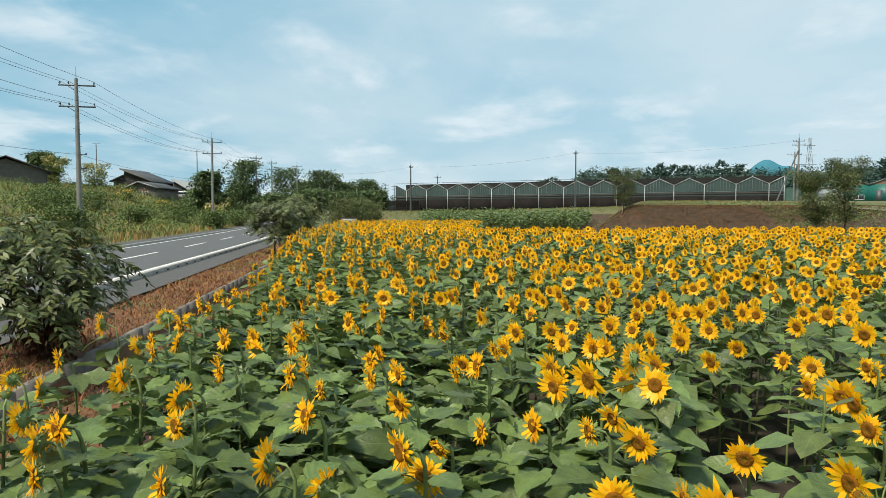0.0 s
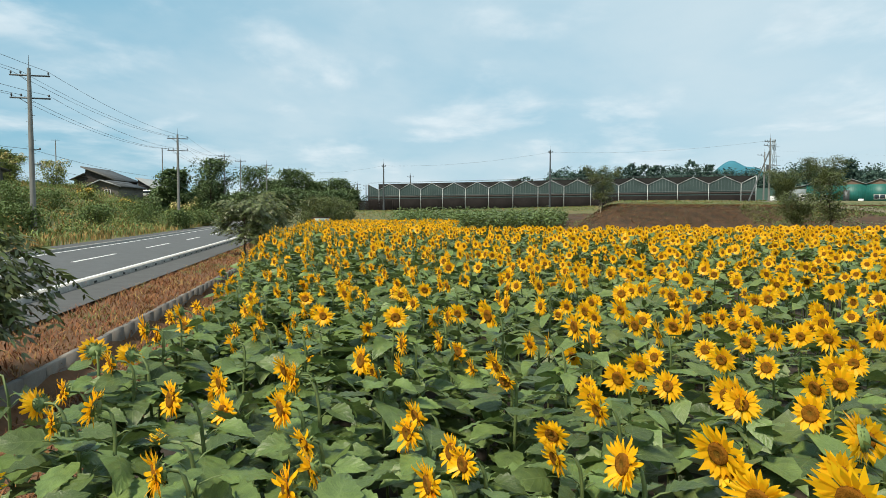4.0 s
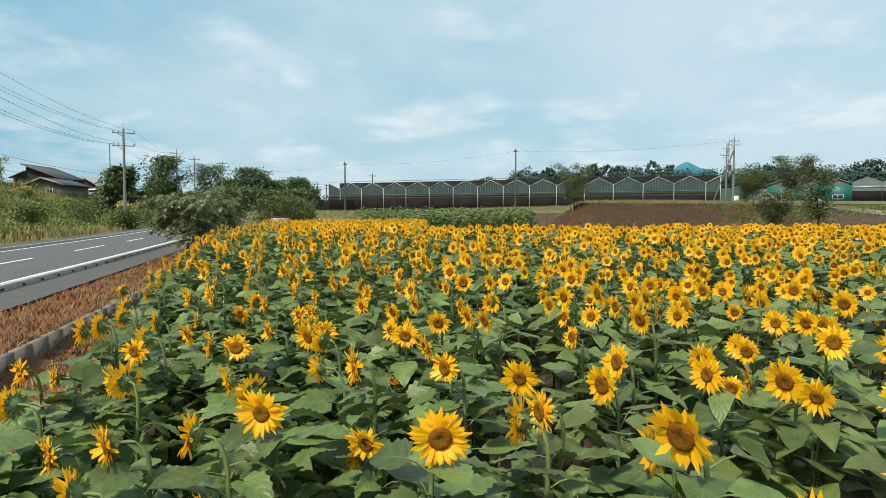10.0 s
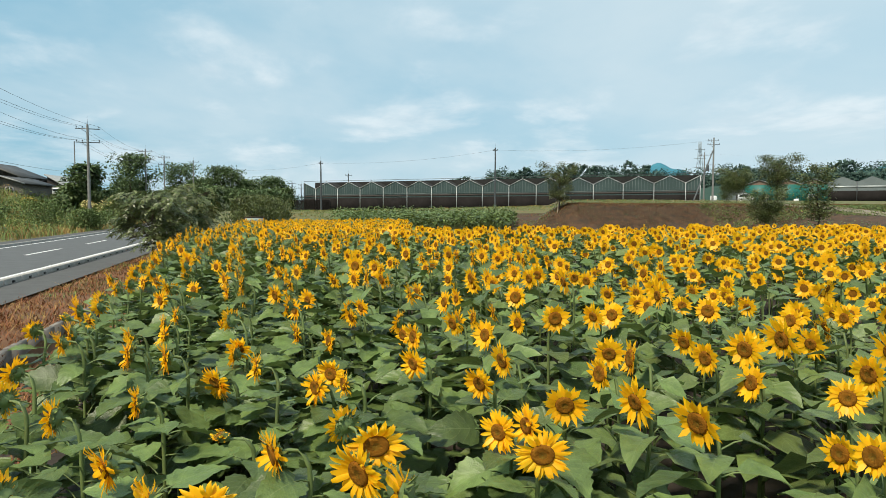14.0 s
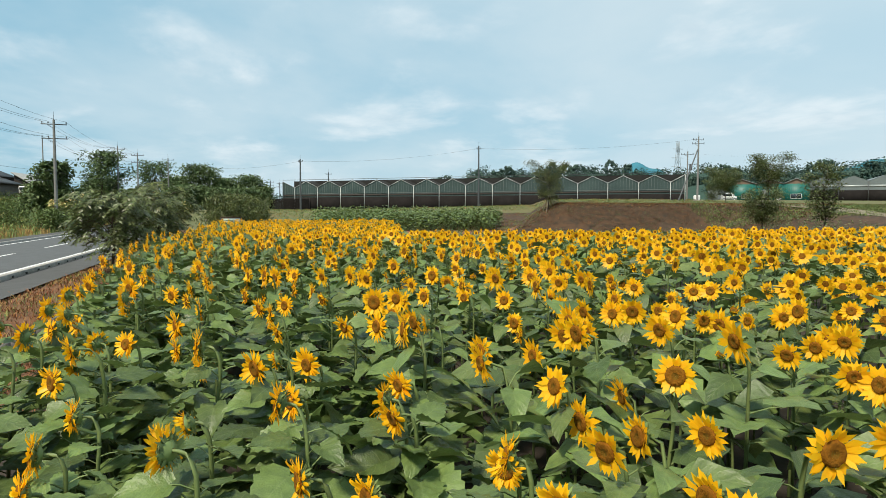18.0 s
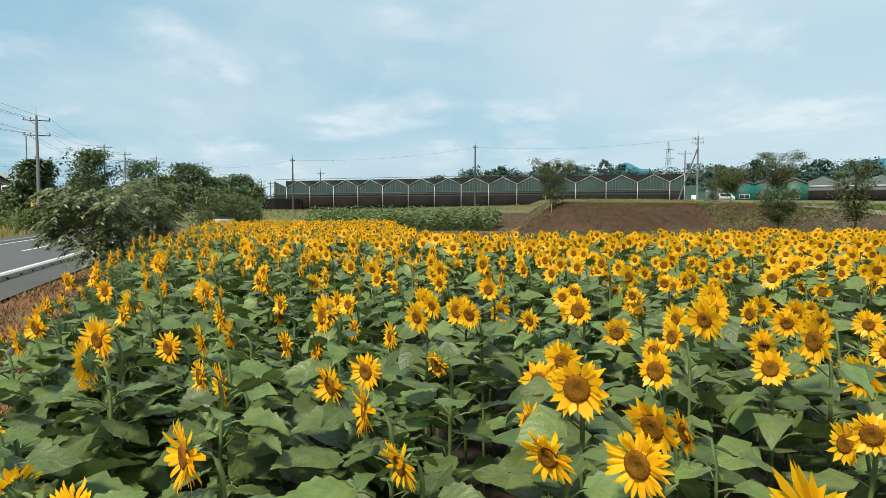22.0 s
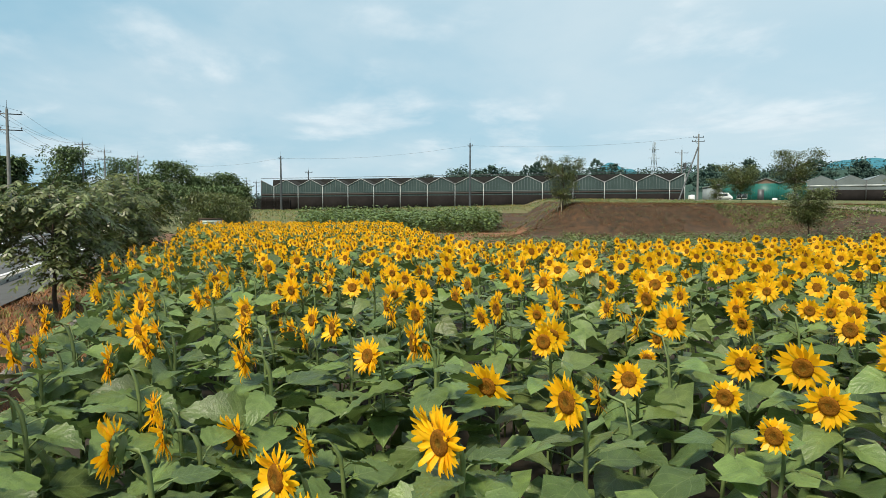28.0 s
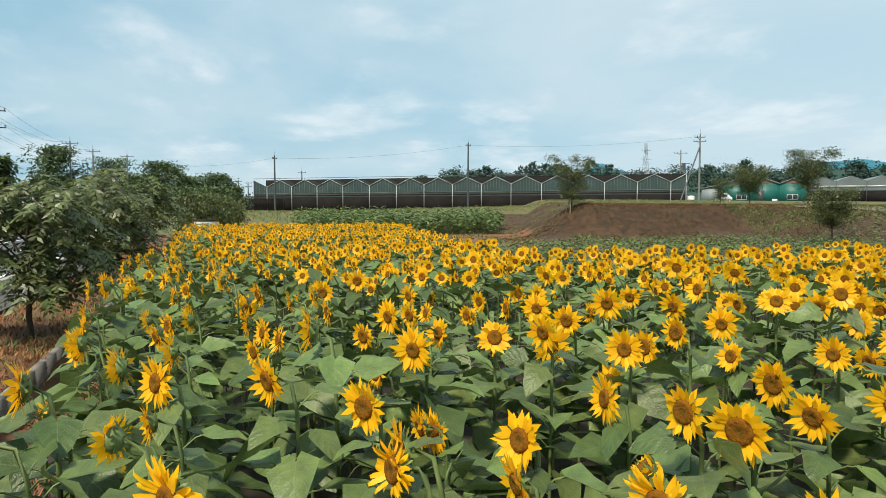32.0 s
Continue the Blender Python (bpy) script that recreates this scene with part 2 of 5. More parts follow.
PANE = material("dark window glass", (0.03, 0.04, 0.05), None, 1.0, 0.08, spec=0.8)
WHITE = material("white painted metal", (0.68, 0.69, 0.69), (0.55, 0.56, 0.56), 2, 0.45)
TEAL = material("teal corrugated sheet", (0.008, 0.125, 0.105), (0.007, 0.095, 0.080), 0.8, 0.5)
TAN = material("tan gable board", (0.18, 0.12, 0.085), (0.13, 0.09, 0.065), 1.0, 0.8)
WOOD = material("dark brown wood", (0.060, 0.036, 0.025), (0.04, 0.026, 0.018), 4, 0.8)
TYRE = material("black rubber", (0.02, 0.02, 0.02), None, 8, 0.9)
GRAVEL = material("pale gravel track", (0.23, 0.19, 0.15), (0.17, 0.135, 0.10), 1.2, 0.95, bump=0.7)
# toned like WOODS, with distance haze mixed into the green
FOREST = material("dark wooded hill", (0.050, 0.085, 0.070), (0.034, 0.062, 0.053), 0.10, 1.0, bump=0.5, spec=0.0)
# the blue is distance haze, painted into the base colour
HILL = material("mountain with painted blue haze", (0.055, 0.185, 0.24), (0.045, 0.15, 0.20), 0.012, 1.0, spec=0.0)
PRINT = material("poster green print", (0.16, 0.30, 0.20), (0.45, 0.55, 0.42), 6, 0.6)
FADED = material("faded printed board", (0.38, 0.42, 0.40), (0.28, 0.33, 0.30), 5, 0.6)
STAKE = material("pale wooden stake", (0.34, 0.28, 0.2), (0.25, 0.2, 0.14), 6, 0.85)
WALL = material("stained grey-brown concrete", (0.22, 0.20, 0.175), (0.14, 0.125, 0.11), 3, 0.95, bump=0.5)
PLASTIC = material("grey translucent greenhouse film", (0.145, 0.17, 0.17), (0.11, 0.13, 0.13), 0.4, 0.4)
# dark green lightened towards blue: haze painted into the leaf colour
WOODS = material("dark woodland leaf with painted haze", (0.078, 0.122, 0.098), (0.056, 0.096, 0.080), 0.2, 1.0, island=0.25, through=0.2, spec=0.0)
EARTH = material("dry rust-brown verge", (0.165, 0.072, 0.030), (0.098, 0.054, 0.025), 1.4, 0.95, bump=0.9)
CLAY = material("trodden orange-red earth", (0.235, 0.088, 0.034), (0.130, 0.060, 0.028), 1.1, 0.95, bump=0.9)
RUST = material("withered rust leaf", (0.115, 0.040, 0.020), (0.070, 0.030, 0.017), 5, 0.85, island=0.4, through=0.2)
WITHERED = material("withered brown stalks", (0.150, 0.082, 0.040), (0.100, 0.058, 0.030), 3, 0.95, island=0.35, through=0.35)


# ---- geometry helpers ----
def smooth(a, b, v):
    t = np.clip((np.asarray(v, float) - a) / (b - a), 0, 1)
    return t * t * (3 - 2 * t)


def mesh_from(name, verts, faces, mats, slots=None, soft=False):
    me = bpy.data.meshes.new(name)
    me.from_pydata(np.asarray(verts, float).tolist() if not isinstance(verts, list) else verts, [], faces if isinstance(faces, list) else faces.tolist())
    for m in mats if isinstance(mats, (list, tuple)) else [mats]:
        me.materials.append(m)
    if slots is not None:
        me.polygons.foreach_set("material_index", np.asarray(slots, np.int32))
    if soft:
        me.polygons.foreach_set("use_smooth", np.ones(len(me.polygons), bool))
    me.update()
    return me


def mesh_fast(name, verts, faces, mats, slots=None, soft=False, blade=None):
    """Quads as an (n, 4) array; a triangle repeats its last corner."""
    verts, faces = np.asarray(verts, np.float32), np.asarray(faces, np.int32)
    tri = faces[:, 2] == faces[:, 3]
    size = np.where(tri, 3, 4)
    keep = np.ones(faces.shape, bool)
    keep[:, 3] = ~tri
    me = bpy.data.meshes.new(name)
    me.vertices.add(len(verts))
    me.vertices.foreach_set("co", verts.ravel())
    loops = faces[keep]
    me.loops.add(len(loops))
    me.loops.foreach_set("vertex_index", loops)
    me.polygons.add(len(faces))
    starts = np.concatenate([[0], np.cumsum(size)[:-1]]).astype(np.int32)
    me.polygons.foreach_set("loop_start", starts)
    for m in mats if isinstance(mats, (list, tuple)) else [mats]:
        me.materials.append(m)
    if slots is not None:
        me.polygons.foreach_set("material_index", np.asarray(slots, np.int32))
    if soft:
        me.polygons.foreach_set("use_smooth", np.ones(len(faces), bool))
    if blade is not None and np.any(blade):
        me.attributes.new("blade", "FLOAT_VECTOR", "POINT").data.foreach_set("vector", np.asarray(blade, np.float32).ravel())
    me.update(calc_edges=True)
    return me


class Shape:
    """Gathers corners, quads and slots of one mesh."""

    def __init__(self):
        self.v, self.f, self.s, self.u, self.n = [], [], [], [], 0

    def add(self, verts, faces, slot=0, blade=None):
        verts = np.asarray(verts, float).reshape(-1, 3)
        faces = np.asarray([tuple(q) if len(q) == 4 else (*q, q[-1]) for q in faces], int).reshape(-1, 4)
        self.v.append(verts)
        self.f.append(faces + self.n)
        self.s.append(np.full(len(faces), slot))
        self.u.append(np.zeros(verts.shape) if blade is None else np.asarray(blade, float).reshape(-1, 3))
        self.n += len(verts)
        return self

    def grid(self, points, slot=0, closed=False, blade=None):
        """A sheet from rows of points; closed: each row runs round."""
        p = np.asarray(points, float)
        r, c = p.shape[:2]
        w = c if closed else c - 1
        q = [(i * c + j, i * c + (j + 1) % c, (i + 1) * c + (j + 1) % c, (i + 1) * c + j) for i in range(r - 1) for j in range(w)]
        return self.add(p.reshape(-1, 3), q, slot, blade)

    def tube(self, line, radii, sides=6, slot=0, cap=True):
        line = np.asarray(line, float)
        radii = np.broadcast_to(np.asarray(radii, float), (len(line),))
        rows, up = [], np.array([0.31, 0.17, 0.94])
        for i, p in enumerate(line):
            d = line[min(i + 1, len(line) - 1)] - line[max(i - 1, 0)]
            d = d / (np.linalg.norm(d) + 1e-9)
            a = np.cross(d, up if abs(d @ up) < 0.95 else np.array([1.0, 0, 0]))
            a /= np.linalg.norm(a)
            b = np.cross(d, a)
            w = np.arange(sides) * 2 * np.pi / sides
            rows.append(p + radii[i] * (np.cos(w)[:, None] * a + np.sin(w)[:, None] * b))
        self.grid(rows, slot, True)
        if cap:
            k = sides
            for start, tip in ((0, line[0]), ((len(line) - 1) * k, line[-1])):
                ring = np.asarray(rows[0 if start == 0 else -1])
                self.add(np.vstack([ring, tip]), [(j, (j + 1) % k, k) if start else ((j + 1) % k, j, k) for j in range(k)], slot)
        return self

    def box(self, lo, hi, slot=0, m=None):
        (x0, y0, z0), (x1, y1, z1) = lo, hi
        v = np.array([(x, y, z) for z in (z0, z1) for y in (y0, y1) for x in (x0, x1)], float)
        if m is not None:
            v = np.array([(m @ Vector(p))[:] for p in v])
        return self.add(v, [(0, 2, 3, 1), (4, 5, 7, 6), (0, 1, 5, 4), (2, 6, 7, 3), (0, 4, 6, 2), (1, 3, 7, 5)], slot)

    def mesh(self, name, mats, soft=False):
        return mesh_fast(name, np.vstack(self.v), np.vstack(self.f), mats, np.concatenate(self.s), soft, np.vstack(self.u))

    def arrays(self):
        return np.vstack(self.v), np.vstack(self.f), np.concatenate(self.s), np.vstack(self.u)


def part(name, shape, mats, parent=None, label="", soft=False):
    ob = new(name, shape.mesh(name, mats, soft) if isinstance(shape, Shape) else shape)
    ob.parent = parent
    return tagged(ob, label) if label else ob


def thing(name, label, category, at=(0, 0, 0), turn=0.0, group=""):
    ob = new(name)
    ob.matrix_basis = pose(*at, 0, 0, turn)
    return tagged(ob, label, category, group)


# ---- the lie of the land ----
def road_x(y):
    y = np.asarray(y, float)
    d = np.minimum(y, 230) - 35
    return -14.4 - 0.129 * d - 0.0005 * np.maximum(d, 0) ** 2 - 0.0002 * np.minimum(d, 0) ** 2


def field_left(y):
    y = np.asarray(y, float)
    return -2.05 - 0.155 * y + 0.0003 * y * y


def kerb_x(y):
    y = np.asarray(y, float)
    return -4.25 - 0.108 * y


def lump(x, y, size, seed=0.0):
    """Slow hills and hollows, between -1 and 1."""
    x, y = np.asarray(x, float) / size + seed, np.asarray(y, float) / size + 1.7 * seed
    return (np.sin(x * 2.1 + 1.3 * np.sin(y * 1.7)) + np.sin(y * 2.6 + 1.1 * np.sin(x * 1.9 + 2)) + 0.6 * np.sin(4.3 * x + 3.7 * y)) / 2.6


ROAD_Z = 0.5


def ground_z(x, y):
    x, y = np.asarray(x, float), np.asarray(y, float)
    off = x - road_x(y)
    back = 2.7 * smooth(96, 140, y) + 0.028 * np.clip(x, 0, 60) * smooth(100, 136, y)
    bank = smooth(15, 23, x - 0.33 * np.clip(y - 76, 0, 60) + 0.8 * lump(x, y, 4)) * smooth(70.5, 77.5, y + 0.7 * lump(x, y, 5, 2)) * 3.35
    ramp = 3.2 * smooth(34, 47, x) * smooth(42, 75, y)
    z = np.maximum(np.maximum(back, bank + 0.4 * back * smooth(90, 120, y)), ramp)
    z = z + 0.12 * lump(x, y, 9, 3) * smooth(78, 74, y) * smooth(38, 60, y) + 0.10 * lump(x, y, 2.2, 5) * bank * (1 - bank / 3.35)
    z = z + 0.18 * np.exp(-((y - 25.5) / 8) ** 2) * smooth(-8, -4, x)
    verge = smooth(kerb_x(y) + 0.15, kerb_x(y) - 0.05, x) * smooth(90, 80, y)
    z = z * (1 - verge) + (0.36 + 0.10 * smooth(0.2, 2.0, kerb_x(y) - x)) * verge
    z = np.where((off < 4.7) & (off > -6), np.minimum(z, ROAD_Z - 0.10), z)
    left = -off - 5.7
    z = np.where(left > 0, 0.42 + 6.9 * smooth(0.6, 44 - 18 * smooth(95, 150, y), left) + 0.3 * lump(x, y, 6, 1) * smooth(1, 6, left), z)
    return z


axis_x = np.concatenate([np.linspace(-2600, -160, 14), np.linspace(-140, -46, 40), np.arange(-45, -14.1, 0.75), np.arange(-14, -1.9, 0.22), np.arange(-1.5, 45.1, 0.75), np.linspace(47, 140, 34), np.linspace(170, 2600, 14)])
axis_y = np.concatenate([np.linspace(-600, -40, 10), np.linspace(-30, -1, 14), np.arange(0, 100.1, 0.75), np.linspace(102, 180, 40), np.linspace(200, 3200, 16)])
gx, gy = np.meshgrid(axis_x, axis_y)
gz = ground_z(gx, gy)
rows_n, cols_n = gx.shape
idx = np.arange(rows_n * cols_n).reshape(rows_n, cols_n)
quads = np.stack([idx[:-1, :-1], idx[:-1, 1:], idx[1:, 1:], idx[1:, :-1]], -1).reshape(-1, 4)
cx, cy = (gx[:-1, :-1] + gx[1:, 1:]).ravel() / 2, (gy[:-1, :-1] + gy[1:, 1:]).ravel() / 2
slot = np.zeros(len(quads), int)
in_field = (cx > field_left(cy) - 0.45) & (cy < 36) & (cx < 32) | (cx > field_left(cy) - 0.3) & (cx < 4.5) & (cy < 78)
slot[in_field] = 1
slot[(cx > 3) & (cy > 36) & (cy < 78.5) & (cx < 70)] = 2
slot[(cx > road_x(cy) + 4.0) & (cx < field_left(cy) - 0.45) & (cy < 80)] = 3
slot[(cx > 3) & (cx < 24 + 0.2 * (cy - 78)) & (cy >= 77) & (cy < 96)] = 2
slot[(cx > 14) & (cx < 70) & (cy >= 77) & (cy < 79.5)] = 2
slot[(cx > 14) & (cx < 30 + 0.33 * (cy - 78)) & (cy >= 96) & (cy < 122)] = 2
slot[(cx > 4.5 + 0.6 * lump(cx, cy, 3)) & (cx < 17 + 0.33 * (cy - 76) + lump(cx, cy, 4)) & (cy > 66) & (cy < 93)] = 4
ground = new("ground", mesh_fast("ground", np.stack([gx, gy, gz], -1).reshape(-1, 3), quads, [GRASS, SOIL, BARE, EARTH, CLAY], slot, True))
tagged(ground, "grassy ground with tilled soil and bare red-brown earth", "ground", kind="structure")


# ---- road ----
def ribbon(y0, y1, left, right, z, step=2.0):
    ys = np.arange(y0, y1 + 0.01, step)
    s = Shape()
    s.grid([[(road_x(y) + left, y, z), (road_x(y) + right, y, z)] for y in ys])
    return s


def bar(y0, y1, left, right, z0, z1, step=2.0):
    ys = np.linspace(y0, y1, max(2, int((y1 - y0) / step) + 1))
    s = Shape()
    s.grid([[(road_x(y) + left, y, z0), (road_x(y) + left + 0.02, y, z1), (road_x(y) + right - 0.02, y, z1), (road_x(y) + right, y, z0)] for y in ys])
    for y, flip in ((ys[0], False), (ys[-1], True)):
        x = float(road_x(y))
        q = [(x + left, y, z0), (x + left + 0.02, y, z1), (x + right - 0.02, y, z1), (x + right, y, z0)]
        s.add(q, [(3, 2, 1, 0) if flip else (0, 1, 2, 3)])
    return s


road = part("road", ribbon(-40, 300, -3.6, 3.25, ROAD_Z), ASPHALT)
tagged(road, "grey asphalt two-lane road with white markings", "road", kind="structure")
pavement = part("pavement", ribbon(-40, 300, 3.25, 4.6, ROAD_Z - 0.02), SHOULDER)
tagged(pavement, "dark asphalt pavement beside the road", "pavement", kind="structure")
pavement_far = part("pavement", ribbon(-40, 300, -5.6, -3.6, ROAD_Z - 0.02), SHOULDER)
tagged(pavement_far, "dark asphalt pavement on the far side of the road", "pavement", kind="structure")
for left, right in ((2.62, 2.78), (-2.95, -2.80)):
    part("edge_line", ribbon(-40, 300, left, right, ROAD_Z + 0.005), PAINT, road)
for k in range(-4, 22):
    part("lane_dash", ribbon(9.5 + 10 * k - 2.5, 9.5 + 10 * k + 2.5, -0.08, 0.08, ROAD_Z + 0.005, 1.0), PAINT, road)


def kerb_row(offset, y0, y1, step, label):
    ob = tagged(new("road_kerb"), label, "kerb", kind="structure")
    w, h = 0.12, 0.13
    one = Shape()
    prof = [(-w, 0), (-w + 0.02, h), (w - 0.02, h), (w, 0)]
    ys = [0.006, step * 0.44, step * 0.47, step * 0.53, step * 0.56, step - 0.006]
    one.grid([[(px, y, pz) for px, pz in prof] for y in ys])
    for y, flip in ((ys[0], 0), (ys[-1], 1)):
        one.add([(px, y, pz) for px, pz in prof], [(3, 2, 1, 0) if flip else (0, 1, 2, 3)])
    me = one.mesh("kerb_block", CONCRETE)
    hole = Shape().box((w - 0.03, -0.09, 0.02), (w + 0.006, 0.09, 0.075)).mesh("drain_hole", TYRE)
    y = y0
    while y < y1:
        a, b = float(road_x(y)), float(road_x(y + step))
        m = pose(a + offset, y, ROAD_Z - 0.02, 0, 0, math.degrees(math.atan2(a - b, step)))
        block = part("kerb_block", me, None, ob)
        block.matrix_basis = m
        if offset > 0:
            slot_ob = part("drain_hole", hole, None, block)
            slot_ob.matrix_basis = pose(0, step * 0.5, 0)
        y += step
    return ob


kerb_row(3.27, 0, 96, 1.2, "pale concrete kerb of short blocks with dark drain holes")
kerb_row(-3.35, 16, 130, 2.0, "pale concrete kerb along the far edge of the road")
part("kerb_tail", bar(96, 290, 3.15, 3.39, ROAD_Z - 0.02, ROAD_Z + 0.12, 4), CONCRETE, road)
part("kerb_tail", bar(130, 290, -3.46, -3.24, ROAD_Z - 0.02, ROAD_Z + 0.18, 4), CONCRETE, road)

low_wall = tagged(new("low_wall"), "low grey concrete block wall between verge and field", "wall", kind="structure")
wall_block = Shape().box((-0.05, 0.003, -0.25), (0.05, 0.597, 0.38))
wall_block = wall_block.mesh("wall_block", WALL)
for k in range(0, 118):
    y = 1.0 + 0.6 * k
    a, b = float(kerb_x(y)), float(kerb_x(y + 0.6))
    ob = part("wall_block", wall_block, None, low_wall)
    ob.matrix_basis = pose(a, y, 0.006 * math.sin(k * 2.3), 0, 0.2 * math.sin(k * 1.7), math.degrees(math.atan2(a - b, 0.6)))


# ---- greenhouse ----
GA, GB = np.array([-12.18, 169.40]), np.array([66.46, 127.55])
GH_LEN = float(np.linalg.norm(GB - GA))
GH_TURN = math.degrees(math.atan2(*(GB - GA)[::-1]))
GH_Z0, GH_SLOPE = 3.60, 0.30 / GH_LEN
BAY, FIRST = 5.944, 3.2
EAVE, RIDGE, SKIRT, DEEP = 4.42, 5.85, 2.15, 42.0


def beam(shape, a, b, w, slot=0):
    """A square bar from a to b."""
    a, b = Vector(a), Vector(b)
    m = Matrix.Translation(a) @ (b - a).to_track_quat("Z", "Y").to_matrix().to_4x4()
    shape.box((-w / 2, -w / 2, 0), (w / 2, w / 2, (b - a).length), slot, m)
    return shape


greenhouse = thing("greenhouse", "long multi-gabled glass greenhouse with dark netting and pale frames", "greenhouse", (GA[0], GA[1], GH_Z0), GH_TURN)


def gz_at(s):
    return GH_SLOPE * s


edges = [0.0] + [FIRST + BAY * k for k in range(15)] + [GH_LEN]
for k, (s0, s1) in enumerate(zip(edges, edges[1:])):
    z0, z1 = gz_at(s0), gz_at(s1)
    whole = s1 - s0 > 5
    mid, zm = (s0 + s1) / 2, (z0 + z1) / 2
    ridge = RIDGE if whole else EAVE + 1.4 * (s1 - s0) / BAY * 2
    part("skirt", Shape().box((s0 + 0.05, -0.02, z0 - 1.3), (s1 - 0.05, 0.02, zm + SKIRT)), GH_SKIRT, greenhouse, "dark brown windbreak net")
    glass = Shape()
    if whole:
        glass.add([(s0, 0.03, z0 + SKIRT), (s1, 0.03, z1 + SKIRT), (s1, 0.03, z1 + EAVE), (mid, 0.03, zm + RIDGE), (s0, 0.03, z0 + EAVE)], [(0, 1, 2, 4), (2, 3, 4)])
    elif k == 0:
        glass.add([(s0, 0.03, z0 + SKIRT), (s1, 0.03, z1 + SKIRT), (s1, 0.03, z1 + EAVE), (s0, 0.03, z0 + RIDGE)], [(0, 1, 2, 3)])
    else:
        glass.add([(s0, 0.03, z0 + SKIRT), (s1, 0.03, z1 + SKIRT), (s1, 0.03, z1 + RIDGE), (s0, 0.03, z0 + EAVE)], [(0, 1, 2, 3)])
    part("gable_pane", glass, GH_GLASS, greenhouse, "milky grey-green glass gable")
    n = 10 if whole else 5
    for j in range(1, n):
        s = s0 + (s1 - s0) * j / n
        top = EAVE + (RIDGE - EAVE) * (1 - abs(s - mid) / (BAY / 2)) if whole else EAVE + (RIDGE - EAVE) * ((1 - j / n) if k == 0 else j / n)
        part("glazing_bar", Shape().box((s - 0.022, -0.01, gz_at(s) + 0.5 * SKIRT), (s + 0.022, 0.05, gz_at(s) + top)), GH_BAR, greenhouse)
    part("transom", Shape().box((s0, -0.03, zm + SKIRT + 0.75), (s1, 0.04, zm + SKIRT + 0.87)), GH_BAR, greenhouse, "grey horizontal rail")
    part("inner_curtain", Shape().box((s0 + 0.06, -0.012, zm + SKIRT + 0.25), (s1 - 0.06, 0.028, zm + SKIRT + 0.62)), HOUSE_DARK, greenhouse, "dim folded curtain behind the glass")
    rail = Shape()
    if whole:
        beam(rail, (s0, -0.06, z0 + EAVE), (mid, -0.06, zm + RIDGE), 0.11)
        beam(rail, (mid, -0.06, zm + RIDGE), (s1, -0.06, z1 + EAVE), 0.11)
        beam(rail, (mid, -0.06, zm + RIDGE - 0.1), (mid, -0.06, zm + RIDGE + 0.35), 0.07)
    elif k == 0:
        beam(rail, (s0, -0.06, z0 + RIDGE), (s1, -0.06, z1 + EAVE), 0.07)
    else:
        beam(rail, (s0, -0.06, z0 + EAVE), (s1, -0.06, z1 + RIDGE), 0.16)
    part("gable_rail", rail, GH_FRAME, greenhouse, "pale metal gable rail")
    slope = Shape()
    if whole:
        slope.add([(s0, 0.05, z0 + EAVE), (mid, 0.05, zm + RIDGE), (mid, DEEP, zm + RIDGE), (s0, DEEP, z0 + EAVE)], [(0, 1, 2, 3)])
        slope.add([(mid, 0.05, zm + RIDGE), (s1, 0.05, z1 + EAVE), (s1, DEEP, z1 + EAVE), (mid, DEEP, zm + RIDGE)], [(0, 1, 2, 3)])
        part("roof_slope", slope, GH_NET, greenhouse, "netted roof slope")
for s in edges[1:-1]:
    z = gz_at(s)
    post = Shape().box((s - 0.065, -0.16, z - 1.3), (s + 0.065, -0.04, z + EAVE + 0.05))
    post.box((s - 0.22, -0.18, z + EAVE - 0.05), (s + 0.22, -0.02, z + EAVE + 0.1))
    part("post", post, GH_FRAME, greenhouse, "pale steel valley post")
for s in (0.0, GH_LEN):
    part("post", Shape().box((s - 0.08, -0.1, gz_at(s) - 1.3), (s + 0.08, 0.1, gz_at(s) + RIDGE)), STEEL if s == 0 else GH_FRAME, greenhouse)
net = Shape()
net.add([(0, 5.0, EAVE - 1.2), (GH_LEN, 5.0, gz_at(GH_LEN) + EAVE - 1.2), (GH_LEN, 5.0, gz_at(GH_LEN) + RIDGE + 0.32), (0, 5.0, RIDGE + 0.32)], [(0, 1, 2, 3)])
net.add([(0, 5.04, EAVE - 1.2), (GH_LEN, 5.04, gz_at(GH_LEN) + EAVE - 1.2), (GH_LEN, 5.04, gz_at(GH_LEN) + RIDGE + 0.32), (0, 5.04, RIDGE + 0.32)], [(3, 2, 1, 0)])
part("shade_net", net, GH_NET, greenhouse, "dark shade net over the roofs")
part("top_cable", beam(Shape(), (0, -0.1, RIDGE + 0.38), (GH_LEN, -0.1, gz_at(GH_LEN) + RIDGE + 0.38), 0.08), STEEL, greenhouse)
for s in (0.0, GH_LEN):
    z = gz_at(s)
    side = Shape().add([(s, 0, z - 1.3), (s, DEEP, z - 1.3), (s, DEEP, z + EAVE), (s, 0, z + EAVE)], [(3, 2, 1, 0)])
    part("side_wall", side, GH_GLASS, greenhouse)

fence = thing("windbreak_fence", "dark brown slatted windbreak fence beside the greenhouse", "fence", (GA[0], GA[1], GH_Z0), GH_TURN)
for j in range(11):
    part("slat", Shape().box((-4.6, -0.4, -0.75 + 0.235 * j), (7.2, -0.36, -0.55 + 0.235 * j)), GH_SKIRT, fence)
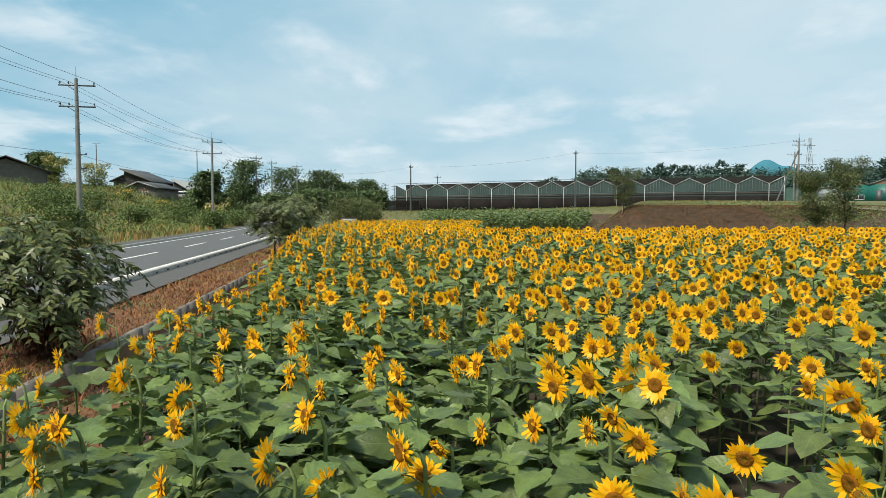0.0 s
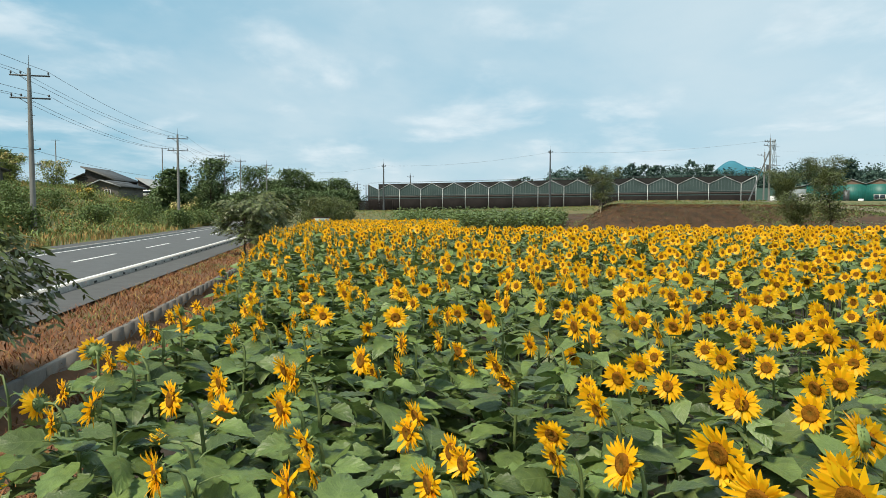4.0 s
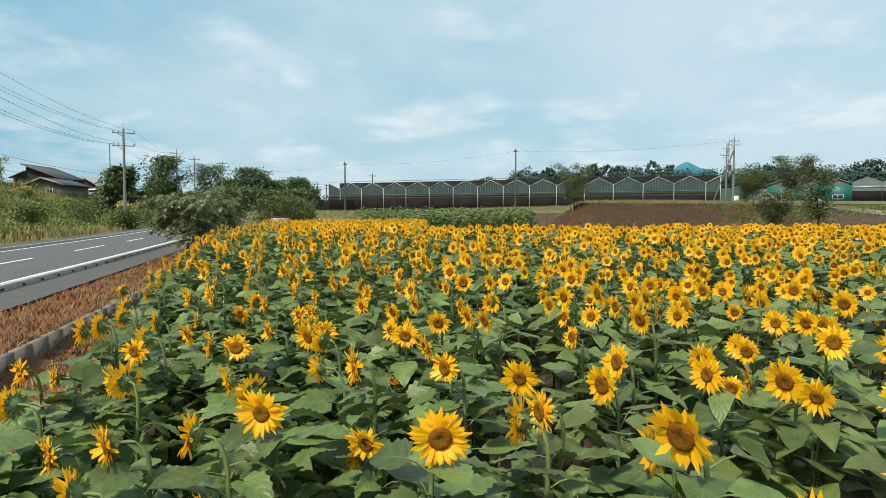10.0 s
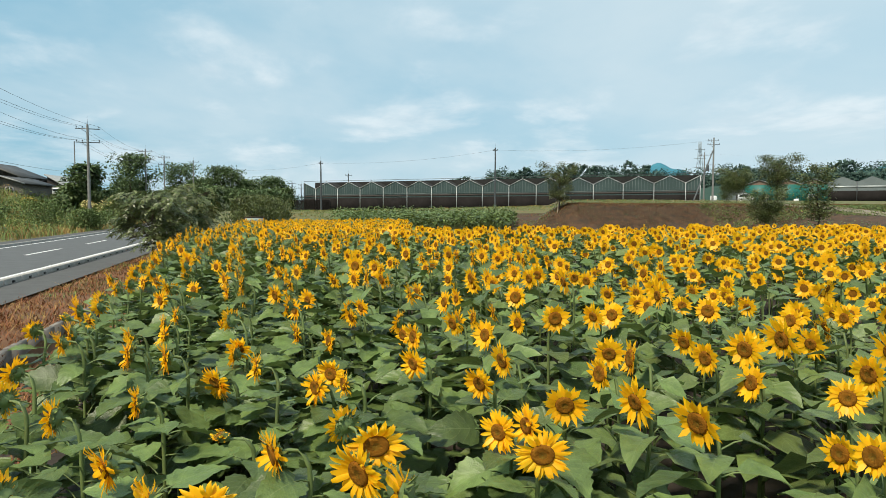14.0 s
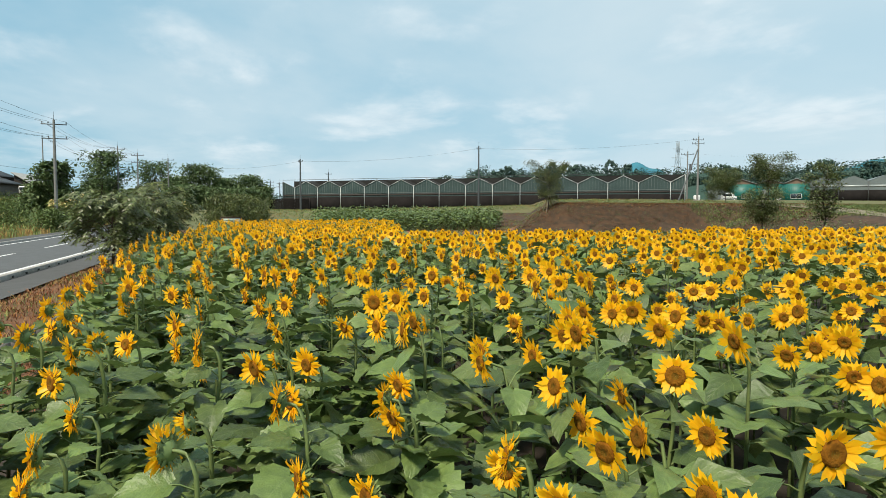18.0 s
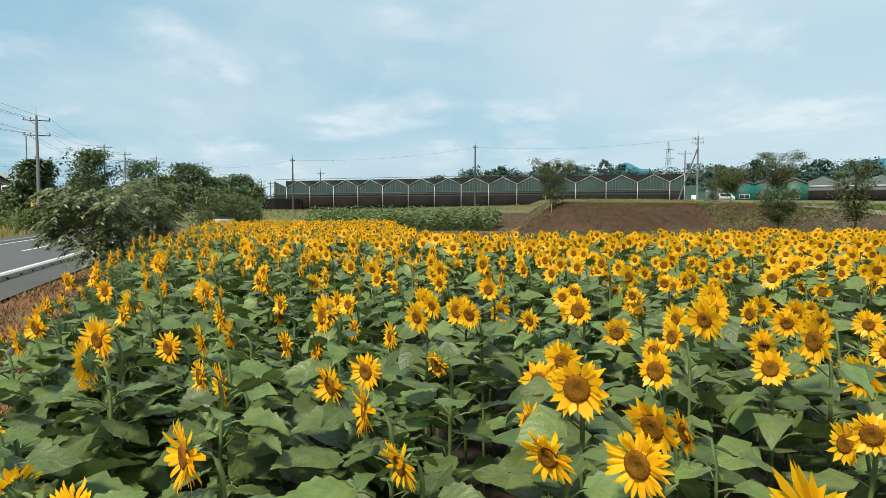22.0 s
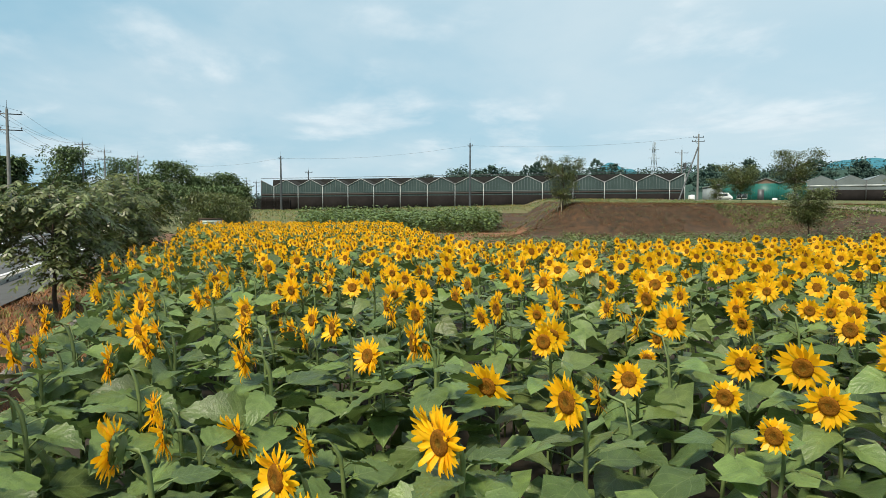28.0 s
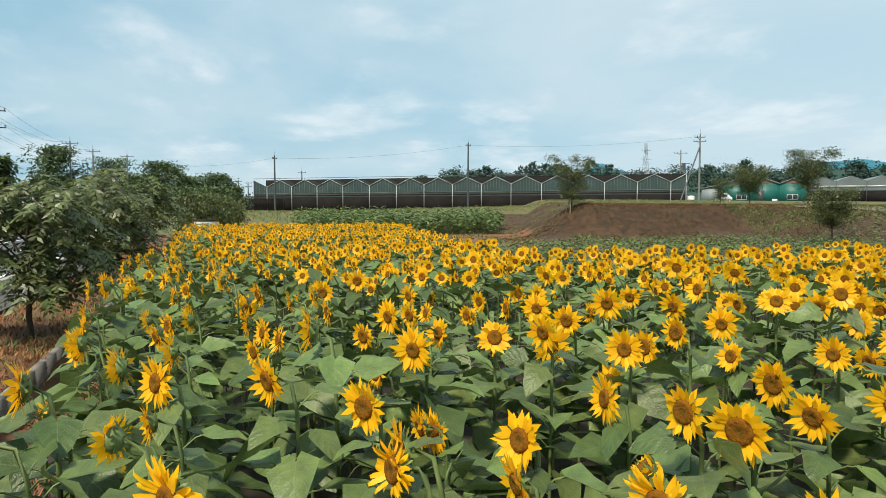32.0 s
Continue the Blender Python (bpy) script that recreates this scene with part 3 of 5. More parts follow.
for s in (-4.6, -1.7, 1.2, 4.1, 7.2):
    part("post", Shape().box((s - 0.05, -0.36, -1.2), (s + 0.05, -0.28, 1.9)), HOUSE_DARK, fence)

track = Shape()
along, out = (GB - GA) / GH_LEN, np.array([(GB - GA)[1], -(GB - GA)[0]]) / GH_LEN
for_track = [[GA + along * s + out * o for o in (1.6, 2.6, 3.6)] for s in np.linspace(26, GH_LEN + 3, 40)]
track.grid([[(p[0], p[1], float(ground_z(p[0], p[1])) + 0.06) for p in row] for row in for_track])
tagged(part("farm_track", track, GRAVEL), "pale narrow gravel track in front of the greenhouse", "track", kind="structure")


# ---- utility poles and wires ----
def utility_pole(at, height, arms=((0.5, 1.0), (2.2, 1.0)), turn=0.0, dark=False, label="grey concrete utility pole with two crossarms and insulators"):
    ob = thing("utility_pole", label, "utility pole", at, turn, "utility poles")
    mat = STEEL if dark else POLE_C
    part("pole", Shape().tube([(0, 0, -0.4), (0, 0, height * 0.5), (0, 0, height)], [0.21, 0.17, 0.12], 14), mat, ob, soft=True)
    part("earth_rod", Shape().tube([(0, 0, height), (0, 0, height + 0.9)], [0.025, 0.012], 6), STEEL, ob)
    for drop, half in arms:
        z = height - drop
        arm = Shape().box((-half, 0.10, z - 0.05), (half, 0.19, z + 0.05))
        beam(arm, (-half * 0.55, 0.14, z), (0, 0.14, z - 0.5), 0.04)
        part("crossarm", arm, STEEL, ob, "dark steel crossarm")
        for s in (-0.92, -0.45, 0.92):
            pin = Shape().tube([(s * half, 0.145, z + 0.04), (s * half, 0.145, z + 0.12), (s * half, 0.145, z + 0.14), (s * half, 0.145, z + 0.28), (s * half, 0.145, z + 0.30)], [0.02, 0.02, 0.07, 0.055, 0.02], 8)
            part("insulator", pin, STEEL, ob)
    return ob


def wire(a, b, sag, label="black overhead power cable", thick=0.012):
    a, b = np.array(a, float), np.array(b, float)
    pts = [a + (b - a) * t - np.array([0, 0, 4 * sag * t * (1 - t)]) for t in np.linspace(0, 1, 15)]
    ob = part("power_cable", Shape().tube(pts, thick, 4, 0, False), WIRE)
    return tagged(ob, label, "power cable", "overhead cables")


LEFT_POLES = [(-20.0, 0.0, 12.4), (-28.0, 50.4, 12.6), (-32.2, 91.5, 12.7), (-42.6, 149.5, 15.2), (-44.3, 169.5, 15.6), (-39.0, 175.0, 15.0), (-33.9, 178.0, 13.7)]
for n, (x, y, top) in enumerate(LEFT_POLES):
    g = float(ground_z(x, y))
    made = utility_pole((x, y, g), top - g, turn=12, arms=((0.5, 1.3), (2.1, 1.3)) if n < 5 else ((0.4, 1.3),))
    if n == 1:
        for z in (5.75, 6.8):
            part("bracket", Shape().box((0.02, -0.03, top - g - z - 0.03), (0.62, 0.03, top - g - z + 0.03)).box((0.5, -0.05, top - g - z - 0.02), (0.6, 0.05, top - g - z + 0.12)), STEEL, made, "short steel cable bracket")
        for k in range(18):
            part("step_bolt", Shape().tube([(0.14 * (-1) ** k, 0, 2.2 + 0.45 * k), (0.30 * (-1) ** k, 0, 2.2 + 0.45 * k)], 0.012, 5), STEEL, made)
x, y = -30.6, 178.5
utility_pole((x, y, float(ground_z(x, y))), 13.6 - float(ground_z(x, y)), arms=((0.4, 1.3),), turn=10, label="distant concrete utility pole with one crossarm")
for x, y, top in ((-20.1, 230, 12.4), (-17.6, 236, 12.2), (-1.6, 192, 13.2)):
    g = float(ground_z(x, y))
    utility_pole((x, y, g), top - g, arms=((0.4, 1.1), (1.5, 1.1)) if y > 200 else ((0.5, 1.0),), turn=-15, dark=True, label="distant dark utility pole behind the greenhouse")
c12, s12 = math.cos(radians(12)), math.sin(radians(12))
for (x0, y0, t0), (x1, y1, t1) in zip(LEFT_POLES, LEFT_POLES[1:5]):
    span = math.hypot(x1 - x0, y1 - y0)
    for drop in (0.2, 1.9):
        for s in (-1.2, -0.58, 1.2):
            wire((x0 + s * c12, y0 + s * s12, t0 - drop), (x1 + s * c12, y1 + s * s12, t1 - drop), 0.017 * span if drop < 1 else 0.021 * span)
    wire((x0, y0, t0 - 5.75), (x1, y1, t1 - 5.75), 0.012 * span, "black telephone cable strung between poles")
    wire((x0, y0, t0 - 6.8), (x1, y1, t1 - 6.8), 0.014 * span, "black telephone cable strung between poles")
BACK_POLES = [(-7.2, 145.5, 13.0), (28.1, 139.1, 15.6), (68.7, 126.9, 17.0)]
for n, (x, y, top) in enumerate(BACK_POLES):
    g = float(ground_z(x, y))
    utility_pole((x, y, g), top - g, arms=((0.55, 0.45),) if n < 2 else ((0.6, 1.0), (1.35, 1.15)), turn=-15, dark=n < 2, label="slim dark utility pole with a short crossarm" if n < 2 else "concrete utility pole with crossarms and a slanting strut")
for (x0, y0, t0), (x1, y1, t1) in zip([(-33.9, 178.0, 13.7)] + BACK_POLES, BACK_POLES):
    wire((x0, y0, t0 - 0.45), (x1, y1, t1 - 0.45), 0.9)
strut = thing("pole_strut", "slanting steel strut bracing the concrete pole", "strut", (63.6, 124.9, 4.9))
part("strut_pole", Shape().tube([(0, 0, -0.3), (4.9, 1.9, 9.6)], [0.14, 0.12], 10), STEEL, strut, soft=True)
tp = utility_pole((83, 155, float(ground_z(83, 155))), 17.0 - float(ground_z(83, 155)), arms=((0.7, 1.6),), turn=-10, label="utility pole with a transformer can and one crossarm")
trans = Shape().tube([(0.75, -0.1, 7.4), (0.75, -0.1, 8.8)], [0.36, 0.36], 12)
part("transformer", trans, STEEL, tp, "grey transformer can")
part("side_arm", Shape().box((-0.1, -0.1, 8.8), (2.2, 0.0, 8.92)), STEEL, tp)
for x, y, top in ((-75.0, 142.0, 17.0), (-54.0, 144.0, 16.0)):
    g = float(ground_z(x, y))
    ob = thing("service_pole", "slim grey service pole beside the houses", "pole", (x, y, g))
    part("pole", Shape().tube([(0, 0, -0.3), (0, 0, top - g)], [0.12, 0.09], 8), POLE_C, ob, soft=True)
    if x < -60:
        part("antenna", Shape().box((-0.9, -0.04, top - g + 0.2), (0.9, 0.04, top - g + 0.26)).box((-0.02, -0.04, top - g - 0.1), (0.02, 0.04, top - g + 0.4)), STEEL, ob, "flat television antenna")

# lattice tower far behind
tower = thing("transmission_tower", "distant grey steel lattice transmission tower", "pylon", (386.6, 692.4, 4.0))
lat = Shape()
H = 78.0


def tower_half(z):
    return 5.0 * (1 - z / H) ** 1.3 + 1.0


for sx, sy in ((-1, -1), (-1, 1), (1, -1), (1, 1)):
    for z0 in range(0, 78, 13):
        a, b = tower_half(z0), tower_half((z0 + 13))
        beam(lat, (sx * a, sy * a, z0), (sx * b, sy * b, (z0 + 13)), 0.32)
for z0 in range(0, 78, 13):
    a, b = tower_half(z0), tower_half(z0 + 13)
    for p, q in (((-a, -a), (b, -b)), ((a, -a), (-b, -b)), ((-a, a), (b, b)), ((a, a), (-b, b))):
        beam(lat, (*p, z0), (*q, z0 + 13), 0.2)
part("lattice", lat, PYLON, tower)
for z, half in ((50, 8.0), (60, 7.0), (70, 6.0)):
    part("crossarm", beam(Shape(), (-half, 0, z), (half, 0, z), 0.45), PYLON, tower)
for z in (50, 60, 70):
    wire((386.6, 692.4, z), (800, 560, z), 10)


# ---- trees ----
def leaf_cloud(rng, centres, spread, count, size, droop=0.3, flat=0.75, wide=0.24):
    """Many single leaves scattered round centres: folded lozenges that hang a little."""
    pick = rng.integers(0, len(centres), count)
    p = np.asarray(centres)[pick] + np.clip(rng.normal(0, 1, (count, 3)), -1.6, 1.6) * np.array([spread, spread, spread * flat])
    a = rng.uniform(0, 2 * np.pi, count)
    tilt = rng.normal(-droop, 0.45, count)
    d = np.stack([np.cos(a) * np.cos(tilt), np.sin(a) * np.cos(tilt), np.sin(tilt)], 1)
    side = np.stack([-np.sin(a), np.cos(a), rng.normal(0, 0.35, count)], 1)
    side /= np.linalg.norm(side, axis=1, keepdims=True)
    L = size * rng.uniform(0.65, 1.35, count)[:, None]
    up = np.cross(d, side) * L * 0.10
    v = np.stack([p, p + d * L * 0.45 + side * L * wide + up, p + d * L - up, p + d * L * 0.45 - side * L * wide + up], 1).reshape(-1, 3)
    return v, np.arange(count * 4).reshape(-1, 4)


def fronds(rng, centres, count, length, pairs, leaf):
    """Compound leaves: arching stalks that carry hanging leaflets in pairs."""
    p = np.asarray(centres)[rng.integers(0, len(centres), count)] + np.clip(rng.normal(0, 1, (count, 3)), -1.4, 1.4) * length * 0.45
    mid = np.asarray(centres).mean(0)
    out = p - mid
    a = np.arctan2(out[:, 1], out[:, 0]) + rng.normal(0, 0.9, count)
    rise = rng.uniform(-0.2, 0.6, count)
    d = np.stack([np.cos(a) * np.cos(rise), np.sin(a) * np.cos(rise), np.sin(rise)], 1)
    side = np.stack([-np.sin(a), np.cos(a), 0 * a], 1)
    L = length * rng.uniform(0.7, 1.3, count)
    vs = []
    for j in range(pairs):
        t = (j + 0.6) / pairs
        q = p + d * (L * t)[:, None] - np.array([0, 0, 1.0]) * (0.75 * L * t * t)[:, None]
        for sgn in (-1, 1):
            w = side * sgn * 0.75 + d * 0.55 + np.stack([0 * a, 0 * a, rng.uniform(-1.0, -0.2, count)], 1)
            w /= np.linalg.norm(w, axis=1, keepdims=True)
            l = (leaf * rng.uniform(0.75, 1.2, count))[:, None]
            n = np.cross(w, side + rng.normal(0, 0.2, (count, 3)))
            n /= np.linalg.norm(n, axis=1, keepdims=True) + 1e-9
            c = np.cross(n, w)
            vs.append(np.stack([q, q + w * l * 0.4 + c * l * 0.17, q + w * l, q + w * l * 0.4 - c * l * 0.17], 1))
    v = np.concatenate(vs).reshape(-1, 3)
    return v, np.arange(len(v)).reshape(-1, 4)


def tree(name, label, at, height, radius, base, leaf, count, mat=None, seed=1, limbs=9, group="", lean=0.0, droop=0.35, spread=0.16, trunk=0.05, tips=7, blossom=None, category="tree", compound=0.0, vase=False):
    """A tapered trunk, limbs that fork to the crown's shell, and leaves in loose clumps at their tips."""
    rng = np.random.default_rng(seed)
    ob = thing(name, label, category, at, 0, group)
    wob = rng.normal(0, 0.03 * height, (5, 2))
    wob[0] = 0
    spine = np.array([(wob[i][0] * 0.6 + lean * t, wob[i][1] * 0.6, -0.25 + (height * 0.82 + 0.25) * t) for i, t in enumerate(np.linspace(0, 1, 5))])
    part("trunk", Shape().tube(spine, np.linspace(trunk * height * 0.42, trunk * height * 0.1, 5), 9), BARK, ob, soft=True)
    centres = []
    mid = (base + height) / 2
    for k in range(limbs):
        a = k * 2.4 + rng.uniform(-0.4, 0.4)
        z = base + (height - base) * ((k + rng.uniform(0.1, 0.9)) / limbs)
        shell = math.sqrt(max(0.10, 1 - ((z - mid) / ((height - base) * 0.54)) ** 2)) * radius * rng.uniform(0.4, 1.08)
        if vase:  # narrow below, wide and open towards the top
            shell = radius * (0.30 + 0.85 * (z - base) / (height - base)) * rng.uniform(0.55, 1.05)
        zr = min(max(z - 0.55 * shell - 0.05 * height, base * 0.55), spine[-1][2])
        root = np.array([np.interp(zr, spine[:, 2], spine[:, i]) for i in range(3)])
        tip = np.array([root[0] + shell * math.cos(a), root[1] + shell * math.sin(a), z])
        bend = (root + tip) / 2 + np.array([0, 0, 0.12 * radius])
        limb = Shape().tube([root, bend, tip], [trunk * height * 0.14, trunk * height * 0.09, trunk * height * 0.03], 6)
        for j in range(3):
            off = np.clip(rng.normal(0, 0.14 * radius, 3), -0.25 * radius, 0.25 * radius)
            limb.tube([bend + (tip - bend) * rng.uniform(0.1, 0.7), tip + off], [trunk * height * 0.05, trunk * height * 0.02], 4)
            centres.append(tip + off)
        part("limb", limb, BARK, ob, soft=True)
        for j in range(tips):
            centres.append(bend + (tip - bend) * rng.uniform(0.0, 1.15) + rng.normal(0, 0.16 * radius, 3) * np.array([1, 1, 0.7]))
    centres = [np.array([c[0], c[1], min(c[2], height - 1.1 * spread * radius)]) for c in centres]
    v, f = fronds(rng, centres, count // 12, compound, 6, leaf) if compound else leaf_cloud(rng, centres, spread * radius, count, leaf, droop)
    part("crown", mesh_fast("crown", v, f, mat or TREE_LEAF), None, ob, "crown of many small leaves")
    if blossom:
        tops = [c for c in centres if c[2] > mid]
        v, f = leaf_cloud(rng, tops, spread * radius * 0.7, count // 5, leaf, 0.0)
        part("blossom", mesh_fast("blossom", v + np.array([0, 0, spread * radius * 0.8]), f, blossom), None, ob, "pale yellow blossom")
    return ob


def g_at(x, y):
    return float(ground_z(x, y))


# street trees on the verge: drooping compound leaves
for n, (x, y, h, r, b, c) in enumerate(((-5.75, 9.4, 2.0, 0.92, 0.7, 5000), (-8.3, 32.3, 2.65, 1.35, 0.95, 8600), (-8.6, 38.6, 3.15, 1.35, 0.9, 8600), (-10.6, 47.5, 3.0, 1.5, 0.9, 8000), (-12.9, 84, 4.3, 2.3, 0.8, 4000), (-12.7, 95, 4.5, 2.6, 0.8, 4000), (-11.8, 104, 4.2, 2.4, 0.8, 3600), (-15, 112, 4.2, 2.6, 0.8, 3600))):
    tree("street_tree", "young broadleaf tree with drooping dark green leaves on the verge", (x, y, g_at(x, y)), h, r, b, 0.150 if y < 50 else 0.27, c, seed=20 + n, limbs=16, group="street trees", droop=0.75, spread=0.15, trunk=0.05, compound=0.36 if y < 50 else 0.0)
# withered climber round the foot of the first street tree
rv = np.random.default_rng(9)
foot = [(-5.75 + 0.22 * math.cos(2.4 * k), 9.4 + 0.22 * math.sin(2.4 * k), g_at(-5.75, 9.4) + 0.06 + 0.03 * k) for k in range(26)]
v, f = leaf_cloud(rv, foot, 0.16, 620, 0.15, 0.9, 1.0, 0.16)
climber = thing("withered_climber", "withered rust-brown climber hanging round the tree trunk", "climber", (0, 0, 0))
part("foliage", mesh_fast("foliage", v, f, RUST), None, climber)
for k in range(5):
    x, y = -5.75 + 0.1 * math.cos(1.3 * k), 9.4 + 0.1 * math.sin(1.3 * k)
    part("shoot", Shape().tube([(x * 1.0, y, g_at(x, y) - 0.05), (x + 0.04, y + 0.03, g_at(x, y) + 0.5), (x - 0.02, y, g_at(x, y) + 0.95)], [0.012, 0.009, 0.004], 5), BARK, climber)
# trees on and below the bank
for n, (x, y, h, r, b) in enumerate(((21.3, 77.4, 5.2, 1.9, 1.3), (28.5, 46.4, 5.4, 1.35, 1.9), (35.0, 61.2, 4.4, 1.9, 1.7), (50.0, 89.5, 5.0, 2.4, 1.7), (47.6, 77.5, 5.7, 2.3, 2.0), (62.5, 112, 4.2, 1.7, 1.0))):
    tree("cherry_tree", "small cherry tree with open dark green crown on bare earth", (x, y, g_at(x, y)), h, r, b, 0.17, int(1500 * r * r), seed=50 + n, limbs=18, group="cherry trees", droop=0.25, spread=0.14, trunk=0.035, tips=4, vase=True)
for n in range(3):
    a = 2.1 * n
    ob = thing("tree_stake", "pale wooden support stake leaning on the young tree", "stake", (21.3 + 0.7 * math.cos(a), 77.4 + 0.7 * math.sin(a), 0), 0, "tree stakes")
    z = g_at(21.3 + 0.7 * math.cos(a), 77.4 + 0.7 * math.sin(a))
    part("pole", Shape().tube([(0, 0, z - 0.2), (-0.6 * math.cos(a), -0.6 * math.sin(a), z + 1.5)], 0.035, 6), STAKE, ob)
# large trees beside the road, far off
for n, (x, y, h, r) in enumerate(((-45.7, 150, 13.4, 4.6), (-44.8, 185, 14.5, 5.4), (-38.5, 182, 8.4, 3.6), (-29.9, 165, 10.2, 4.4), (-25.6, 170, 7.4, 3.4), (-20.8, 175, 8.4, 4.6), (-17.2, 172, 5.4, 3.2), (-39.3, 110, 8.2, 2.4), (-42.5, 113, 5.0, 2.4), (-36, 140, 6.0, 3.2), (-31, 152, 5.2, 3.6), (-25, 152, 4.6, 3.6), (-20, 158, 4.6, 3.6), (-50, 165, 8.0, 4.0), (-78, 128, 6.4, 3.0), (-88, 124, 9.0, 3.4), (-97, 116, 13.5, 4.0), (-55, 178, 9.0, 4.0))):
    tree("roadside_tree", "large dark green broadleaf tree behind the road", (x, y, g_at(x, y)), h, r, h * 0.12, 0.64, 5400, FAR_LEAF, 80 + n, 22, "roadside trees", droop=0.2, spread=0.16, trunk=0.04, tips=6)
for n, (x, y, h, r) in enumerate(((-36.5, 104, 3.2, 1.8), (-47, 140, 3.6, 2.4), (-70, 118, 5.0, 2.4), (-66, 124, 4.5, 2.6), (-27, 128, 3.4, 2.6))):
    tree("flowering_shrub", "shrub with pale yellow blossom over green leaves", (x, y, g_at(x, y)), h, r, 0.4, 0.36, 1700, WEED, 120 + n, 10, "flowering shrubs", blossom=BLOSSOM, category="shrub")
for n, (x, y, h, r) in enumerate(((-54, 112, 1.8, 1.5), (-49, 114, 1.7, 1.3), (-46, 117, 1.6, 1.2))):
    tree("flowering_shrub", "low bush covered in golden yellow flowers", (x, y, g_at(x, y)), h, r, 0.3, 0.3, 700, WEED, 140 + n, 8, "golden bushes", blossom=GOLD, category="shrub")
for n, (x, y, h, r) in enumerate(((-37, 62, 3.0, 2.6), (-40, 66, 2.8, 2.4), (-33, 70, 2.2, 1.8), (-29, 50, 2.0, 1.8), (-34, 84, 3.0, 2.4), (-29, 92, 2.8, 2.0), (-44, 82, 2.6, 2.2), (-27.5, 78, 2.2, 1.7))):
    tree("bank_bush", "dense dark green bush on the weedy embankment", (x, y, g_at(x, y)), h, r, 0.2, 0.24, 3000, SCRUB, 160 + n, 14, "embankment bushes", spread=0.2, category="bush")


# ---- buildings on the embankment ----
def gable_roof(shape, x0, x1, y0, y1, eave, ridge, over=0.5, thick=0.18, at=0.5):
    """A pitched roof with its ridge along x and real thickness."""
    ym = y0 + (y1 - y0) * at
    for sgn, ye in ((-1, y0 - over), (1, y1 + over)):
        drop = eave - (ridge - eave) * over / max(0.1, abs(ye - ym) - over)
        a = [(x0 - over, ye, drop), (x1 + over, ye, drop), (x1 + over, ym, ridge), (x0 - over, ym, ridge)]
        b = [(p[0], p[1], p[2] + thick) for p in a]
        shape.add(a + b, [(0, 1, 2, 3), (7, 6, 5, 4), (0, 4, 5, 1), (1, 5, 6, 2), (2, 6, 7, 3), (3, 7, 4, 0)])
    return shape


def walls(shape, x0, x1, y0, y1, eave, ridge, at=0.5):
    ym = y0 + (y1 - y0) * at
    for y in (y0, y1):
        shape.box((x0, y - 0.1, -1.5), (x1, y + 0.1, eave))
    for x in (x0, x1):
        shape.add([(x, y0, -1.5), (x, y1, -1.5), (x, y1, eave), (x, ym, ridge), (x, y0, eave)], [(0, 1, 2, 4), (2, 3, 4)])
    return shape


def window(parent, x, y, z, w, h):
    fr = Shape()
    for lo, hi in (((x - w / 2, y - 0.06, z), (x + w / 2, y, z + 0.08)), ((x - w / 2, y - 0.06, z + h - 0.08), (x + w / 2, y, z + h)), ((x - w / 2, y - 0.06, z), (x - w / 2 + 0.08, y, z + h)), ((x + w / 2 - 0.08, y - 0.06, z), (x + w / 2, y, z + h)), ((x - 0.03, y - 0.06, z), (x + 0.03, y, z + h))):
        fr.box(lo, hi)
    f = part("window", fr, WHITE, parent, "pale window frame")
    part("pane", Shape().box((x - w / 2 + 0.05, y - 0.03, z + 0.05), (x + w / 2 - 0.05, y - 0.015, z + h - 0.05)), PANE, f)
    return f


def slope_sheet(x0, z0, x1, z1, y0, y1, thick=0.2):
    """One roof plane from its high edge at x0 down to its low edge at x1."""
    q = [(x0, y0, z0), (x1, y0, z1), (x1, y1, z1), (x0, y1, z0)]
    return Shape().add(q + [(p[0], p[1], p[2] + thick) for p in q], [(0, 3, 2, 1), (4, 5, 6, 7), (0, 1, 5, 4), (1, 2, 6, 5), (2, 3, 7, 6), (3, 0, 4, 7)])


def wall_prism(outline, y0, y1):
    """Walls that stand on an outline of (x, z) corners, from y0 back to y1."""
    k = len(outline)
    s = Shape()
    v = [(x, y0, z) for x, z in outline] + [(x, y1, z) for x, z in outline]
    s.add(v, [(i, (i + 1) % k, (i + 1) % k + k, i + k) for i in range(k)])
    cxz = (sum(p[0] for p in outline) / k, sum(p[1] for p in outline) / k)
    for y in (y0, y1):
        s.add([(x, y, z) for x, z in outline] + [(cxz[0], y, cxz[1])], [(i, (i + 1) % k, k) for i in range(k)])
    return s


h1 = thing("house", "low dark brown timber house with a split grey roof", "house", (-73.3, 150, 6.2), 0)
part("wall", wall_prism([(-2.3, -2.5), (6.2, -2.5), (6.2, 3.2), (0.2, 5.75), (0.0, 4.5), (-2.3, 3.3)], 0.3, 13.0), HOUSE_DARK, h1, "dark brown timber wall")
part("roof", slope_sheet(-0.5, 6.0, 6.9, 3.05, -0.5, 13.8), ROOF, h1, "broad grey roof plane")
part("roof", slope_sheet(0.1, 4.5, -3.0, 3.1, -0.4, 13.6), ROOF, h1, "lower grey roof plane")
part("fascia", slope_sheet(-0.52, 5.95, 6.92, 3.0, -0.56, -0.5, 0.3), HOUSE_WALL, h1, "pale fascia board")
for x in (2.2, 4.6):
    window(h1, x, 0.28, 0.4, 1.5, 1.3)
h2 = thing("house", "small grey house with a low gabled dark roof", "house", (-59.5, 128.6, 5.0), 0)
